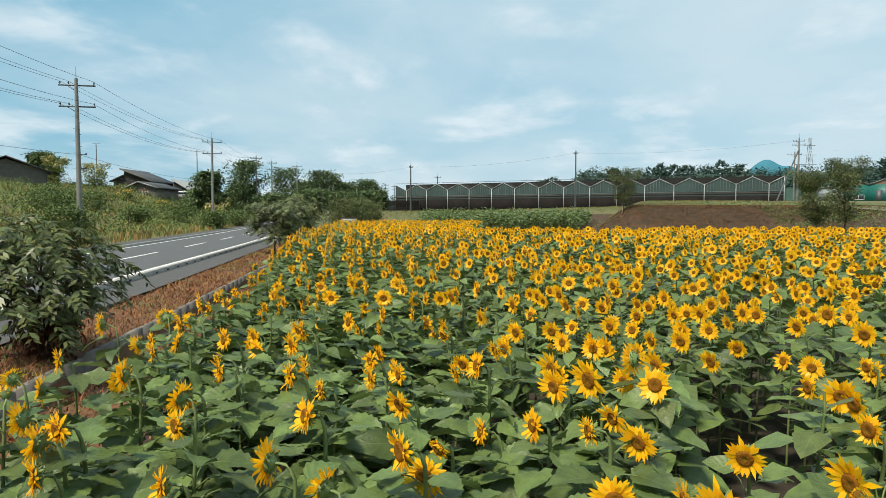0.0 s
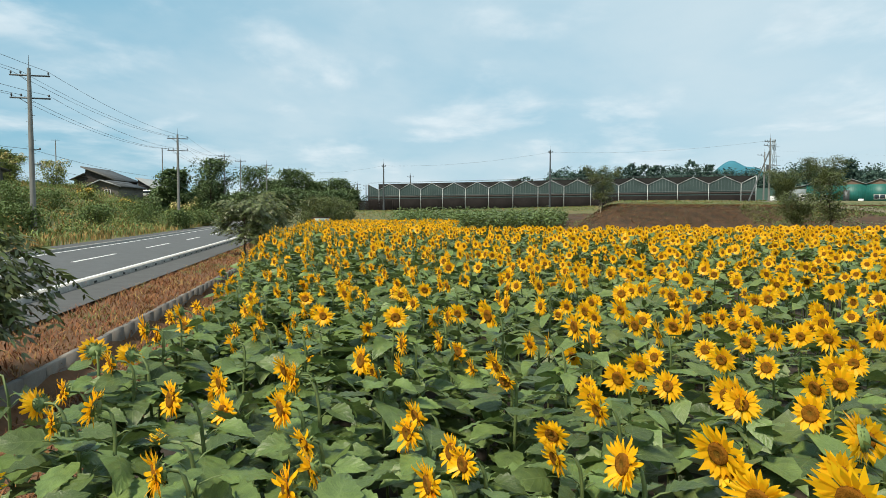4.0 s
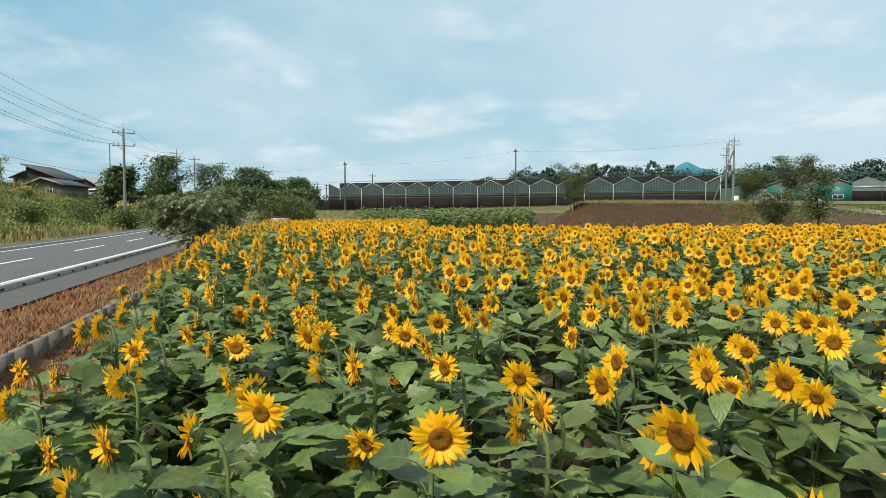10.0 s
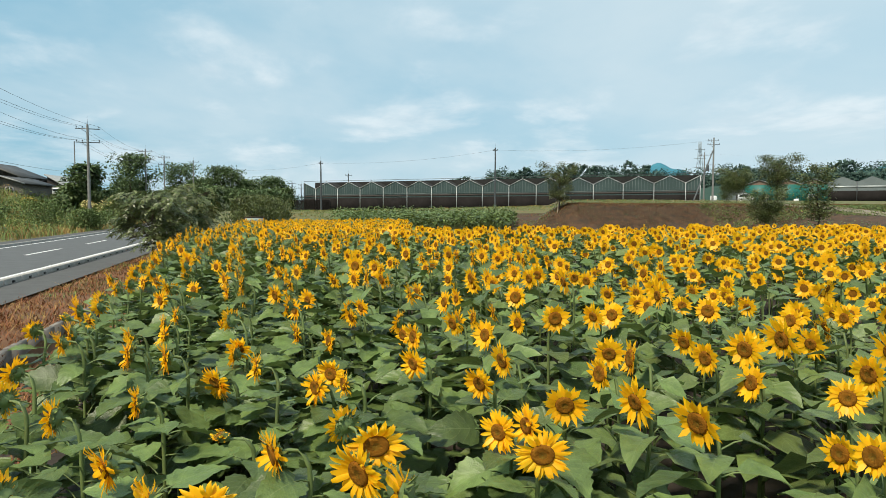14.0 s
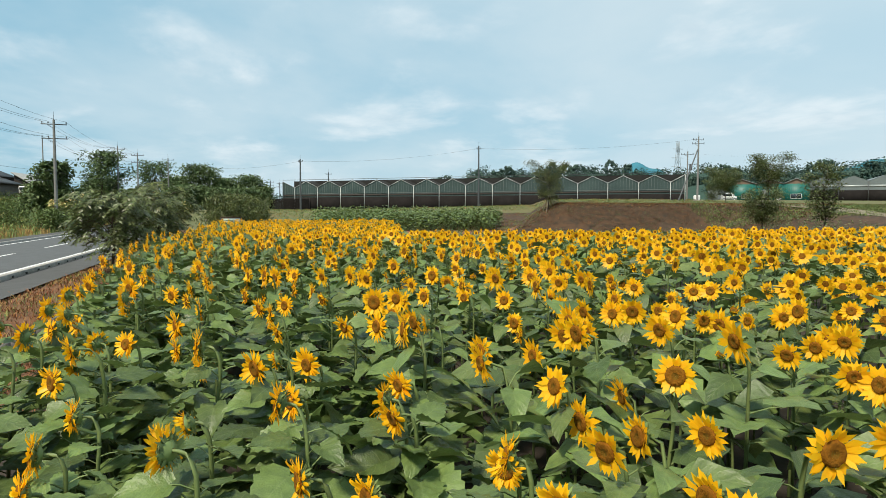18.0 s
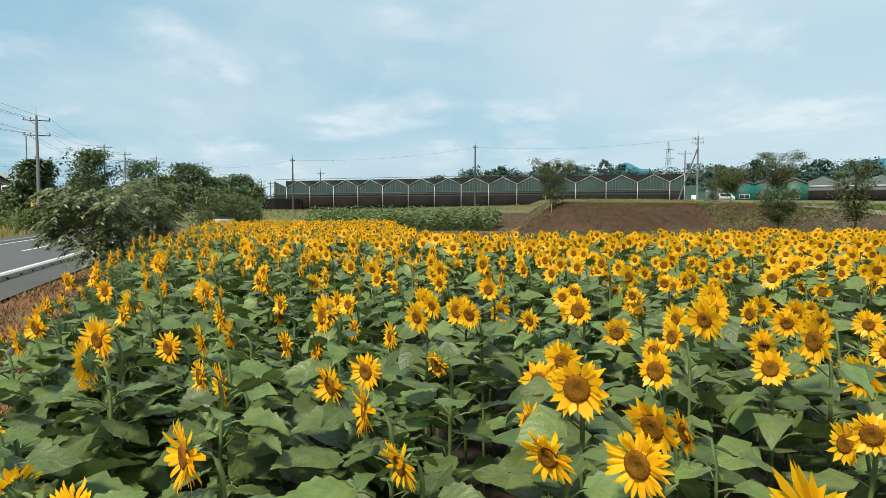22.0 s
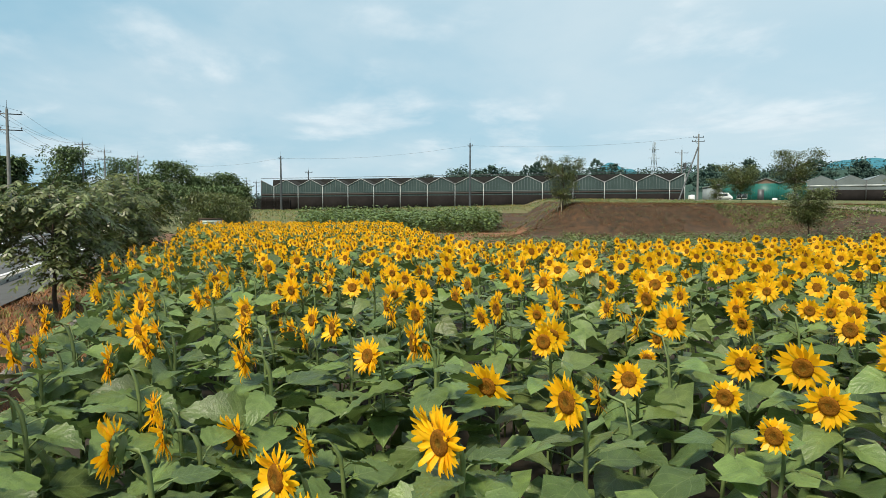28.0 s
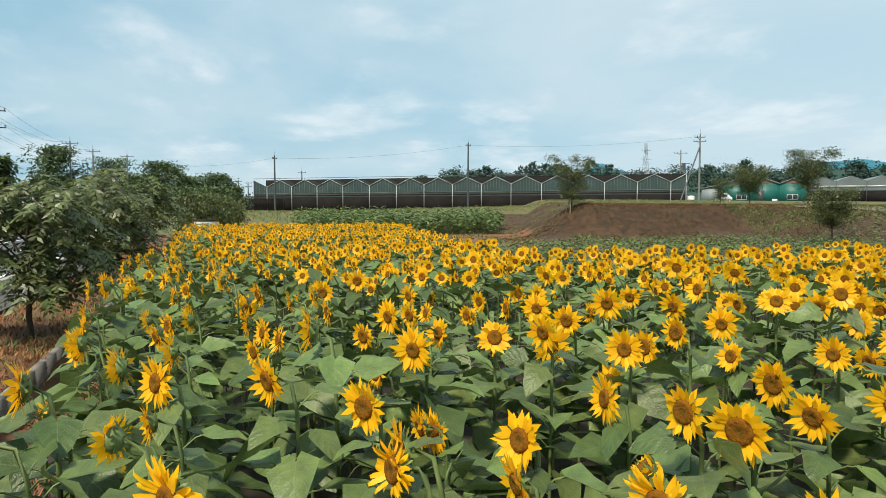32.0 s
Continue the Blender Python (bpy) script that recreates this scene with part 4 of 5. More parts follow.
part("wall", wall_prism([(-2.6, -3), (3.0, -3), (3.0, 2.2), (-0.2, 3.25), (-2.6, 2.2)], 0.2, 11.2), HOUSE_WALL, h2, "grey-brown plaster wall")
part("roof", slope_sheet(-0.25, 3.3, -3.0, 2.05, -0.4, 11.8), ROOF, h2, "dark grey tiled roof plane")
part("roof", slope_sheet(-0.25, 3.3, 3.6, 2.05, -0.4, 11.8), ROOF, h2, "dark grey tiled roof plane")
for lo, hi in ((-3.0, -0.25), (-0.25, 3.6)):
    a, b = (lo, hi) if hi < 0 else (hi, lo)
    part("fascia", slope_sheet(b, 3.25, a, 2.0, -0.46, -0.4, 0.26), ROOF_PALE, h2, "pale verge board")
window(h2, 0.9, 0.18, 0.6, 1.2, 1.0)
h3 = thing("house", "outbuilding with one long pale metal roof plane", "house", (-65.5, 159, 5.4), 0)
part("wall", wall_prism([(0, -2.5), (5.6, -2.5), (5.6, 1.0), (0, 4.5)], 0.2, 13.0), HOUSE_DARK, h3, "dark timber wall")
part("roof", slope_sheet(-0.4, 4.85, 6.2, 0.85, -0.4, 13.6), ROOF_PALE, h3, "pale grey metal roof")
h4 = thing("house", "grey single-storey house with a wide gable and open porch", "house", (-72.5, 108, 6.4), -52)
part("wall", walls(Shape(), -6, 6, -5.5, 5.5, 2.6, 4.4), HOUSE_WALL, h4)
part("roof", gable_roof(Shape(), -6, 6, -5.5, 5.5, 2.6, 4.7, 0.9), ROOF, h4, "dark grey tiled roof")
porch = part("porch", Shape().box((-6.2, -1.6, -0.4), (-5.98, 1.8, 2.0)), HOUSE_DARK, h4, "dark open porch")
part("window", Shape().box((-6.2, -3.8, 0.7), (-6.0, -2.8, 1.8)), PANE, h4, "dark window")


# ---- vehicles ----
def small_van(at, turn, label):
    ob = thing("van", label, "van", at, turn)
    body = Shape()
    rows = []
    for x, z0, z1, w in ((-1.65, 0.35, 1.0, 0.62), (-1.6, 0.28, 1.75, 0.70), (-0.2, 0.25, 1.85, 0.72), (0.75, 0.25, 1.80, 0.72), (1.25, 0.25, 1.15, 0.71), (1.68, 0.3, 0.95, 0.66), (1.72, 0.35, 0.6, 0.62)):
        rows.append([(x, -w, z0), (x, -w, (z0 + z1) / 2), (x, -w * 0.86, z1), (x, w * 0.86, z1), (x, w, (z0 + z1) / 2), (x, w, z0)])
    body.grid(rows, 0, True)
    part("body", body, WHITE, ob, "white painted body", soft=False)
    part("side_window", Shape().box((-1.4, -0.74, 1.1), (0.6, -0.70, 1.6)).box((-1.4, 0.70, 1.1), (0.6, 0.74, 1.6)), PANE, ob, "dark side glass")
    part("windscreen", Shape().add([(0.84, -0.6, 1.72), (0.84, 0.6, 1.72), (1.24, 0.62, 1.2), (1.24, -0.62, 1.2)], [(0, 1, 2, 3)]), PANE, ob, "dark windscreen")
    for x in (-1.1, 1.1):
        for y in (-0.66, 0.66):
            wheel = part("wheel", Shape().tube([(x, y - 0.09, 0.28), (x, y + 0.09, 0.28)], 0.28, 14), TYRE, ob, "black tyre")
            part("rim", Shape().tube([(x, y - 0.10, 0.28), (x, y + 0.10, 0.28)], 0.15, 10), WHITE, wheel)
    return ob


small_van((-57.4, 145.8, g_at(-57.4, 145.8)), 20, "white van parked beside the house")

# ---- sheds and second greenhouse on the rise ----
TEAL_AT = (96.65, 147.35, 5.1)
shed = thing("shed", "teal corrugated shed with three shallow white roofs", "shed", TEAL_AT, -35)
for k, x0 in enumerate((-6.6, -0.6, 5.0)):
    x1 = (-0.6, 5.0, 10.2)[k]
    xm = (x0 + x1) / 2
    part("wall", Shape().box((x0 + 0.01, -0.06, -0.6), (x1 - 0.01, 0.06, 3.9)), TEAL, shed, "teal corrugated wall")
    ribs = Shape()
    for j in range(int((x1 - x0) / 0.4)):
        ribs.box((x0 + 0.2 + 0.4 * j, -0.09, -0.5), (x0 + 0.26 + 0.4 * j, -0.062, 3.88))
    part("ribs", ribs, TEAL, shed)
    part("gable_board", Shape().add([(x0, -0.05, 3.9), (x1, -0.05, 3.9), (xm, -0.05, 5.0)], [(0, 1, 2)]), TAN, shed, "tan gable board")
    roof = Shape()
    for a, b in ((x0, xm), (xm, x1)):
        za, zb = (3.9, 5.02) if a == x0 else (5.02, 3.9)
        q = [(a, -0.35, za), (b, -0.35, zb), (b, 14, zb), (a, 14, za)]
        roof.add(q + [(p[0], p[1], p[2] + 0.14) for p in q], [(0, 3, 2, 1), (4, 5, 6, 7), (0, 1, 5, 4), (1, 2, 6, 5), (2, 3, 7, 6), (3, 0, 4, 7)])
    part("roof", roof, ROOF_PALE, shed, "white sheet roof")
part("side_wall", Shape().box((-6.7, 0, -0.6), (-6.58, 14, 3.9)), TEAL, shed)
part("side_wall", Shape().box((10.18, 0, -0.6), (10.3, 14, 3.9)), TEAL, shed)
for x in (-2.6, 7.6):
    window(shed, x, -0.1, 0.5, 2.2, 1.1)
part("door", Shape().box((0.6, -0.12, -0.5), (1.9, -0.07, 2.6)), STEEL, shed, "grey sliding door")
part("air_conditioner", Shape().box((3.6, -0.7, -0.3), (4.6, -0.15, 0.6)), WHITE, shed, "white outdoor unit")
lean_to = thing("lean_to", "low white corrugated lean-to beside the teal shed", "shed", (89.4, 152.6, 5.1), -35)
part("wall", Shape().box((-2.0, -0.05, -0.6), (2.2, 0.05, 3.0)), SHEET, lean_to, "grey-white corrugated wall")
part("roof", slope_sheet(2.4, 3.9, -2.2, 3.0, -0.3, 10, 0.12), ROOF_PALE, lean_to, "pale sheet roof")
for x in (-1.5, -1.0, -0.5, 0.0, 0.5, 1.0, 1.5):
    part("rib", Shape().box((x - 0.04, -0.09, -0.5), (x + 0.04, -0.052, 2.95)), SHEET, lean_to)
truck = small_van((89.8, 148.6, g_at(89.8, 148.6) + 0.02), -25, "white minivan parked by the teal shed")
gh2 = thing("greenhouse", "second pale plastic greenhouse with grey netting skirt", "greenhouse", (105.2, 141.6, 5.2), -35)
for k in range(8):
    x0, x1 = 5.6 * k, 5.6 * (k + 1)
    xm = (x0 + x1) / 2
    part("skirt", Shape().box((x0, -0.02, -0.6), (x1, 0.02, 2.2)), GH_SKIRT, gh2, "dark netting skirt")
    part("gable_pane", Shape().add([(x0, 0.03, 2.2), (x1, 0.03, 2.2), (x1, 0.03, 4.2), (xm, 0.03, 5.4), (x0, 0.03, 4.2)], [(0, 1, 2, 4), (2, 3, 4)]), PLASTIC, gh2, "milky plastic gable")
    part("band", Shape().box((x0, -0.03, 2.9), (x1, 0.0, 3.3)), GH_FRAME, gh2, "pale horizontal band")
    r = Shape()
    r.add([(x0, 0, 4.2), (xm, 0, 5.4), (xm, 30, 5.4), (x0, 30, 4.2)], [(0, 1, 2, 3)])
    r.add([(xm, 0, 5.4), (x1, 0, 4.2), (x1, 30, 4.2), (xm, 30, 5.4)], [(0, 1, 2, 3)])
    part("roof_slope", r, PLASTIC, gh2, "white plastic roof")
    part("post", Shape().box((x0 - 0.08, -0.15, -0.6), (x0 + 0.08, -0.03, 4.3)), STEEL, gh2)
tank = thing("water_tank", "white plastic water tank standing on the grass", "tank", (83.2, 151, g_at(83.2, 151)))
part("body", Shape().tube([(0, 0, 0), (0, 0, 1.15), (0, 0, 1.3), (0, 0, 1.36)], [0.75, 0.75, 0.62, 0.3], 20), WHITE, tank, soft=True)
part("cap", Shape().tube([(0, 0, 1.36), (0, 0, 1.46)], 0.2, 12), STEEL, tank)
long_shed = thing("long_shed", "distant low grey shed behind the trees", "shed", (84, 178, 5.5), -10)
part("wall", Shape().box((-5, -0.1, -0.8), (5, 6, 2.6)), HOUSE_WALL, long_shed)
part("roof", gable_roof(Shape(), -5, 5, -0.1, 6, 2.6, 3.8, 0.5), ROOF, long_shed)

# information board at the end of the field
board = thing("information_board", "white printed information board in a dark wooden frame", "sign", (-10.8, 74.6, g_at(-10.8, 74.6) + 0.12), 12)
part("panel", Shape().box((-0.85, -0.02, 0.55), (0.85, 0.02, 1.62)), FADED, board, "pale board with faded print")
for lo, hi in (((-0.93, -0.05, 1.6), (0.93, 0.05, 1.72)), ((-0.93, -0.05, 0.45), (0.93, 0.05, 0.55)), ((-0.95, -0.05, -0.55), (-0.85, 0.05, 1.7)), ((0.85, -0.05, -0.55), (0.95, 0.05, 1.7))):
    part("frame_bar", Shape().box(lo, hi), WOOD, board, "dark wooden frame")
for k in range(3):
    part("printed_bar", Shape().box((-0.7 + 0.12 * k, -0.026, 1.34 - 0.2 * k), (0.25 + 0.1 * k, -0.021, 1.46 - 0.2 * k)), PRINT, board, "green printed bar")

scrap = thing("plastic_scrap", "small red plastic scrap on the dry grass", "scrap", (-5.75, 16.2, g_at(-5.75, 16.2) + 0.05), 30)
part("sheet", Shape().grid([[(0.09 * i, 0.05 * j, 0.025 * math.sin(i * 1.3 + j)) for j in range(4)] for i in range(4)]), material("faded red plastic", (0.45, 0.05, 0.03), (0.3, 0.03, 0.02), 9, 0.5), scrap)

# gravel track coming down by the trees
g = Shape()
line = [(62, 112), (56, 98), (50, 86), (47, 76), (46.8, 69), (48.2, 63), (51.5, 57), (57, 50)]
pts = np.array(line, float)
dense = np.array([[np.interp(t, range(len(pts)), pts[:, i]) for i in range(2)] for t in np.linspace(0, len(pts) - 1, 80)])
g.grid([[(p[0] + o, p[1] - 0.3 * o, float(ground_z(p[0] + o, p[1] - 0.3 * o)) + 0.05) for o in np.linspace(-1.5, 1.5, 6)] for p in dense])
tagged(part("gravel_track", g, GRAVEL, soft=True), "pale gravel farm track curving down the slope", "track", kind="structure")


# ---- far woods and hills ----
def woods(name, label, spots, leaf, per, seed, mat):
    r = np.random.default_rng(seed)
    s = Shape()
    for x, y, h, rad in spots:
        z = float(ground_z(x, y)) - 0.5
        k = int(50 + 12 * rad)
        t = np.sort(r.uniform(0, 1, k))
        a = r.uniform(0, 6.28, k)
        fir = r.uniform() < 0.14
        rr = rad * np.sqrt(r.uniform(0.05, 0.9, k)) * ((1 - 0.85 * t) if fir else np.sqrt(1.03 - t ** 2.5))
        c = np.stack([x + rr * np.cos(a), y + rr * np.sin(a), z + h * (0.12 + 0.74 * t)], 1)
        # bunches of foliage, uneven, under the loose leaves
        for p in c:
            size = r.uniform(0.35, 0.8)
            q, b = np.meshgrid(np.linspace(0.1, 0.92, 3) * math.pi, np.arange(4) * math.pi / 2 + r.uniform(0, 1), indexing="ij")
            rr2 = size * r.uniform(0.45, 1.35, q.shape)
            s.grid(np.stack([p[0] + rr2 * np.sin(q) * np.cos(b), p[1] + rr2 * np.sin(q) * np.sin(b), p[2] + 0.85 * rr2 * np.cos(q)], -1), 0, True)
        v, f = leaf_cloud(r, c, 0.09 * rad, per, leaf, 0.1, 0.8, 0.42)
        s.add(v, f)
    return tagged(part(name, s, mat), label, "woods", kind="stuff")


r = np.random.default_rng(77)
spots = []
for k in range(235):
    a = r.uniform(4, 60)
    az = radians(a)
    d = r.uniform(250, 330)
    tall_one = r.uniform() < 0.10
    h = (10.5 + 4.0 * float(smooth(10.2, 12.2, a))) * d / 270 * r.uniform(0.84, 1.0)
    spots.append((d * math.sin(az), d * math.cos(az), h * (1.1 if tall_one else 1.0), r.uniform(5, 9) * (0.6 if tall_one else 1)))
for az, d, h, rad in ((13.6, 270, 20, 5), (14.6, 270, 22.5, 6), (17.6, 262, 22.5, 5), (18.3, 260, 24, 6), (19.4, 262, 23, 6), (20.4, 262, 22.5, 6), (23.0, 260, 24.5, 5), (24.4, 260, 22, 5), (12.2, 270, 19.5, 5), (8.4, 270, 17.3, 7), (9.4, 272, 17.8, 8), (5.0, 275, 16.2, 6), (31.5, 240, 19, 7), (34, 240, 21, 8), (38, 230, 19, 8), (41, 230, 18, 8), (44, 225, 18, 9), (47, 225, 19, 9), (50, 225, 18, 9)):
    spots.append((d * math.sin(radians(az)), d * math.cos(radians(az)), h * 0.80, rad))
woods("far_woods", "dark green woods behind the greenhouses", spots, 0.75, 620, 5, WOODS)
spots = [(-r.uniform(30, 240), r.uniform(190, 300), r.uniform(3, 6.5), r.uniform(4, 8)) for k in range(36)]
woods("far_woods", "dark green woods behind the houses", spots, 0.55, 300, 6, WOODS)


def ridge(name, label, d, az0, az1, profile, mat, seed):
    """A long hill: rows of a slope that rises to an uneven crest far away."""
    s = Shape()
    n = 70
    rows = []
    for i in range(5):
        t = i / 4
        row = []
        for j in range(n):
            az = radians(az0 + (az1 - az0) * j / (n - 1))
            top = profile(math.degrees(az))
            top = top * (1 + 0.03 * math.sin(57 * az + seed) + 0.02 * math.sin(140 * az + 2 * seed)) if top > 0 else top
            dd = d - 300 * (1 - t)
            row.append((dd * math.sin(az), dd * math.cos(az), -10 + (top + 10) * math.sin(t * math.pi / 2)))
        rows.append(row)
    s.grid(rows)
    return tagged(part(name, s, mat, soft=True), label, "hill", kind="structure")


# both far hills owe their blue to the haze painted in HILL
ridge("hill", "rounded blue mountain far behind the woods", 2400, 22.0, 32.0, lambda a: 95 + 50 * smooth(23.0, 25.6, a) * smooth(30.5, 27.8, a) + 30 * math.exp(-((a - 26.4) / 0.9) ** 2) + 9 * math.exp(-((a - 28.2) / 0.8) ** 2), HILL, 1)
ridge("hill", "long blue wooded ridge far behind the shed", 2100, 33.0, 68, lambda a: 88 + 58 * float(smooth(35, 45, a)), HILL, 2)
def wooded_top(a):
    return 12 + 6 * float(smooth(2, 8, a)) + 8.5 * float(smooth(10.2, 12.5, a)) + 1.0 * math.sin(a * 0.63) + 0.8 * math.sin(a * 2.1)


ridge("hill", "low dark wooded rise along the horizon", 420, -70, 70, lambda a: wooded_top(a) - 3.5, FOREST, 3)
r = np.random.default_rng(12)
crest = []
for k in range(1300):
    a = r.uniform(-50, 5) if k % 4 == 0 else r.uniform(5, 62)
    d = r.uniform(365, 422)
    crest.append((d * math.sin(radians(a)), d * math.cos(radians(a)), wooded_top(a) * (0.55 + 0.45 * (d - 365) / 57) + r.uniform(-2, 1.5)))
v, f = leaf_cloud(r, crest, 2.3, 90000, 1.2, 0.1, 0.8, 0.42)
tagged(new("far_woods", mesh_fast("far_woods", v, f, WOODS)), "distant dark treetops along the horizon", "woods", kind="stuff")


# ---- sunflowers ----
def unit(v):
    v = np.asarray(v, float)
    return v / (np.linalg.norm(v) + 1e-9)


def leaf_sheet(rng, length, wide, nu, nv, droop):
    """A heart-shaped leaf from its stalk at the origin along +x: folded along the midrib, pleated by its veins, toothed, drooping at its tip."""
    us = np.linspace(0, 1, nu)
    outline = wide * np.clip(np.sin(np.pi * us ** 0.56) ** 0.85, 0, 1) * (1 - 0.12 * us)
    outline[0] = wide * 0.2
    curl = rng.uniform(-0.10, 0.38)
    wave, phase = rng.uniform(0.015, 0.05), rng.uniform(0, 6)
    rows = []
    for i, u in enumerate(us):
        row = []
        pleat = (1 if i % 2 else -1) * 0.016 * length
        for v in np.linspace(-1, 1, nv):
            tooth = 1 + (0.07 * (1 if i % 2 else -1) + rng.uniform(-0.05, 0.05)) * (abs(v) > 0.9)
            w = outline[i] * v * tooth
            x = length * (u - 0.17 * abs(v) * (1 - u) ** 2 + 0.05 * abs(v))
            z = curl * abs(w) - droop * length * u ** 2.4 + wave * length * np.sin(7 * u + 2.5 * v + phase) * abs(v) + 0.12 * length * u + pleat * min(abs(v) * 1.5, 1) * (0.05 < u < 0.95)
            row.append((x, w, z))
        rows.append(row)
    return np.array(rows)


def turn_z(p, a):
    c, s = np.cos(a), np.sin(a)
    return np.asarray(p) @ np.array([[c, s, 0], [-s, c, 0], [0, 0, 1]])


def sunflower_shapes(rng, detail, bloom=1.0, height=1.5, low=0.0, total=0, bud=False):
    """Stalk, bracts, disc, petals and leaves of one plant facing +x, each a Shape. detail 2: near, 1: middle, 0: far. bud: not open yet."""
    nod = rng.uniform(-0.22, 0.28) if not bud else rng.uniform(-1.2, -0.6)
    lean = rng.normal(0, 0.04, 2)
    top = np.array([lean[0], lean[1], height])
    face = np.array([np.cos(nod), 0, -np.sin(nod)])
    reach = rng.uniform(0.07, 0.13)
    hub = top + np.array([reach, 0, 0]) + face * 0.02
    # the stalk rises straight, then its neck crooks over to the back of the head
    n = (2, 4, 7)[detail]
    line = [np.array([lean[0] * t * t, lean[1] * t * t, height * t]) for t in np.linspace(0, 0.89, n)]
    back = hub - face * 0.034
    p0, p1 = line[-1], np.array([lean[0] * 0.98, lean[1] * 0.98, max(back[2] + 0.012, height - 0.035)])
    for t in ((1.0,), (0.5, 1.0), (0.25, 0.5, 0.72, 0.88, 1.0))[detail]:
        line.append((1 - t) ** 2 * p0 + 2 * t * (1 - t) * p1 + t * t * back)
    stalk = Shape().tube(line, np.linspace(0.0125, 0.0078, len(line)), (3, 5, 8)[detail], 0, False)
    side = np.array([0, 1.0, 0])
    upw = np.cross(face, side)
    r_disc = (0.041 + rng.uniform(0, 0.010)) * (0.6 + 0.4 * bloom)
    r_out = (0.114 + rng.uniform(-0.010, 0.012)) * bloom
    if bud:
        r_disc, r_out = 0.030, 0.036

    def polar(r, a, h):
        return hub + r * (np.cos(a) * side + np.sin(a) * upw) + h * face

    k = (6, 10, 18)[detail]
    ring = np.arange(k) * 2 * np.pi / k
    disc = Shape()
    if detail:
        disc.grid([[polar(r_disc * f, a, h) for a in ring] for f, h in ((1.0, 0.000), (0.97, 0.010), (0.86, 0.016), (0.62, 0.016), (0.34, 0.013))], 0, True)
        disc.grid([[polar(r_disc * f, a, h) for a in ring] for f, h in ((0.34, 0.013), (0.20, 0.010), (0.03, 0.009))], 1, True)
    else:
        disc.add([polar(r_disc, a, 0.006) for a in ring] + [polar(0, 0, 0.014)], [(i, (i + 1) % k, k) for i in range(k)], 0)
    calyx = Shape()
    calyx.grid([[polar(r, a, h) for a in ring] for r, h in ((r_disc * 1.10, 0.0), (r_disc * 1.02, -0.014), (r_disc * 0.7, -0.028), (0.010, -0.036))], 0, True)
    bracts = (0, 10, 20)[detail]
    for layer in range(2 if detail else 0):
        for j in range(bracts):
            a = (j + 0.5 * layer) * 2 * np.pi / bracts + rng.uniform(-0.1, 0.1)
            w = 0.15 if not bud else 0.24
            r0, h0 = r_disc * (1.0 - 0.22 * layer), -0.012 - 0.010 * layer
            r1, h1 = r_disc * rng.uniform(1.35, 1.8), -0.010 - rng.uniform(0, 0.03)
            if bud:
                r1, h1 = r_disc * rng.uniform(0.3, 1.25), rng.uniform(0.02, 0.05)
            calyx.add([polar(r0, a - w, h0), polar(r0, a + w, h0), polar((r0 + r1) / 2 + 0.004, a + w * 0.6, (h0 + h1) / 2 - 0.003), polar((r0 + r1) / 2 + 0.004, a - w * 0.6, (h0 + h1) / 2 - 0.003), polar(r1, a, h1)], [(0, 1, 2, 3), (3, 2, 4)], 0)
    petals = Shape()
    count = (13, 17, 21)[detail]
    flop = rng.uniform(0, 6.28)
    for layer in range(2):
        for j in range(count):
            a = (j + 0.5 * layer) * 2 * np.pi / count + rng.normal(0, 0.05)
            r1 = r_out * rng.uniform(0.82, 1.10) * (1.0 - 0.04 * layer)
            lift = rng.normal(0.006, 0.014) + (0.014 if layer else -0.004) + 0.010 * np.cos(a - flop)
            w = (0.0104 if detail == 2 else 0.0140 if detail else 0.0180) * bloom * rng.uniform(0.85, 1.12)
            h0 = 0.000 + 0.004 * layer
            skew = rng.normal(0, 0.06)
            if detail == 2:
                rows, fold = [], rng.uniform(-0.004, 0.006)
                for f, ww, up in ((0.0, 0.55, 0.0), (0.28, 0.95, 0.35), (0.58, 1.0, 0.75), (0.82, 0.62, 0.95), (1.0, 0.06, 0.85)):
                    r = r_disc * 0.88 + (r1 - r_disc * 0.88) * f
                    aa = a + skew * f * f
                    rows.append([polar(r, aa - w * ww / r, h0 + lift * up), polar(r, aa, h0 + lift * up + fold * ww), polar(r, aa + w * ww / r, h0 + lift * up)])
                petals.grid(rows, 0)
            else:
                mid = r_disc + (r1 - r_disc) * 0.5
                petals.add([polar(r_disc * 0.9, a - w * 0.4 / r_disc, h0), polar(r_disc * 0.9, a + w * 0.4 / r_disc, h0), polar(mid, a + w / mid, h0 + lift * 0.5), polar(mid, a - w / mid, h0 + lift * 0.5), polar(r1, a + skew, h0 + lift)],
                           [(0, 1, 2, 3), (3, 2, 4)], 0)
    leaves = []
    total = total or (7, 14, 19)[detail]
    a0 = rng.uniform(0, 6.28)
    for j in range(total):
        low = low or (0.58, 0.42, 0.36)[detail]
        t = low + (0.90 - low) * np.clip((j + rng.uniform(-0.3, 0.3)) / (total - 1), 0, 1.03) ** 0.75
        size = ((0.31 if detail == 0 else 0.27) - 0.11 * max(0.0, (t - 0.72) / 0.20)) * rng.uniform(0.78, 1.15)
        nu, nv = ((3, 3), (5, 3), (13, 7))[detail]
        sheet = leaf_sheet(rng, size, size * rng.uniform(0.37, 0.47), nu, nv, rng.uniform(0.08, 0.42))
        stalk_len = size * rng.uniform(0.35, 0.65)
        rise = rng.uniform(0.2, 0.75)
        a = a0 + j * 2.4 + rng.uniform(-0.3, 0.3)
        tilt = rng.uniform(-0.55, 0.32)
        roll = rng.normal(0, 0.34)
        flat = sheet.reshape(-1, 3)
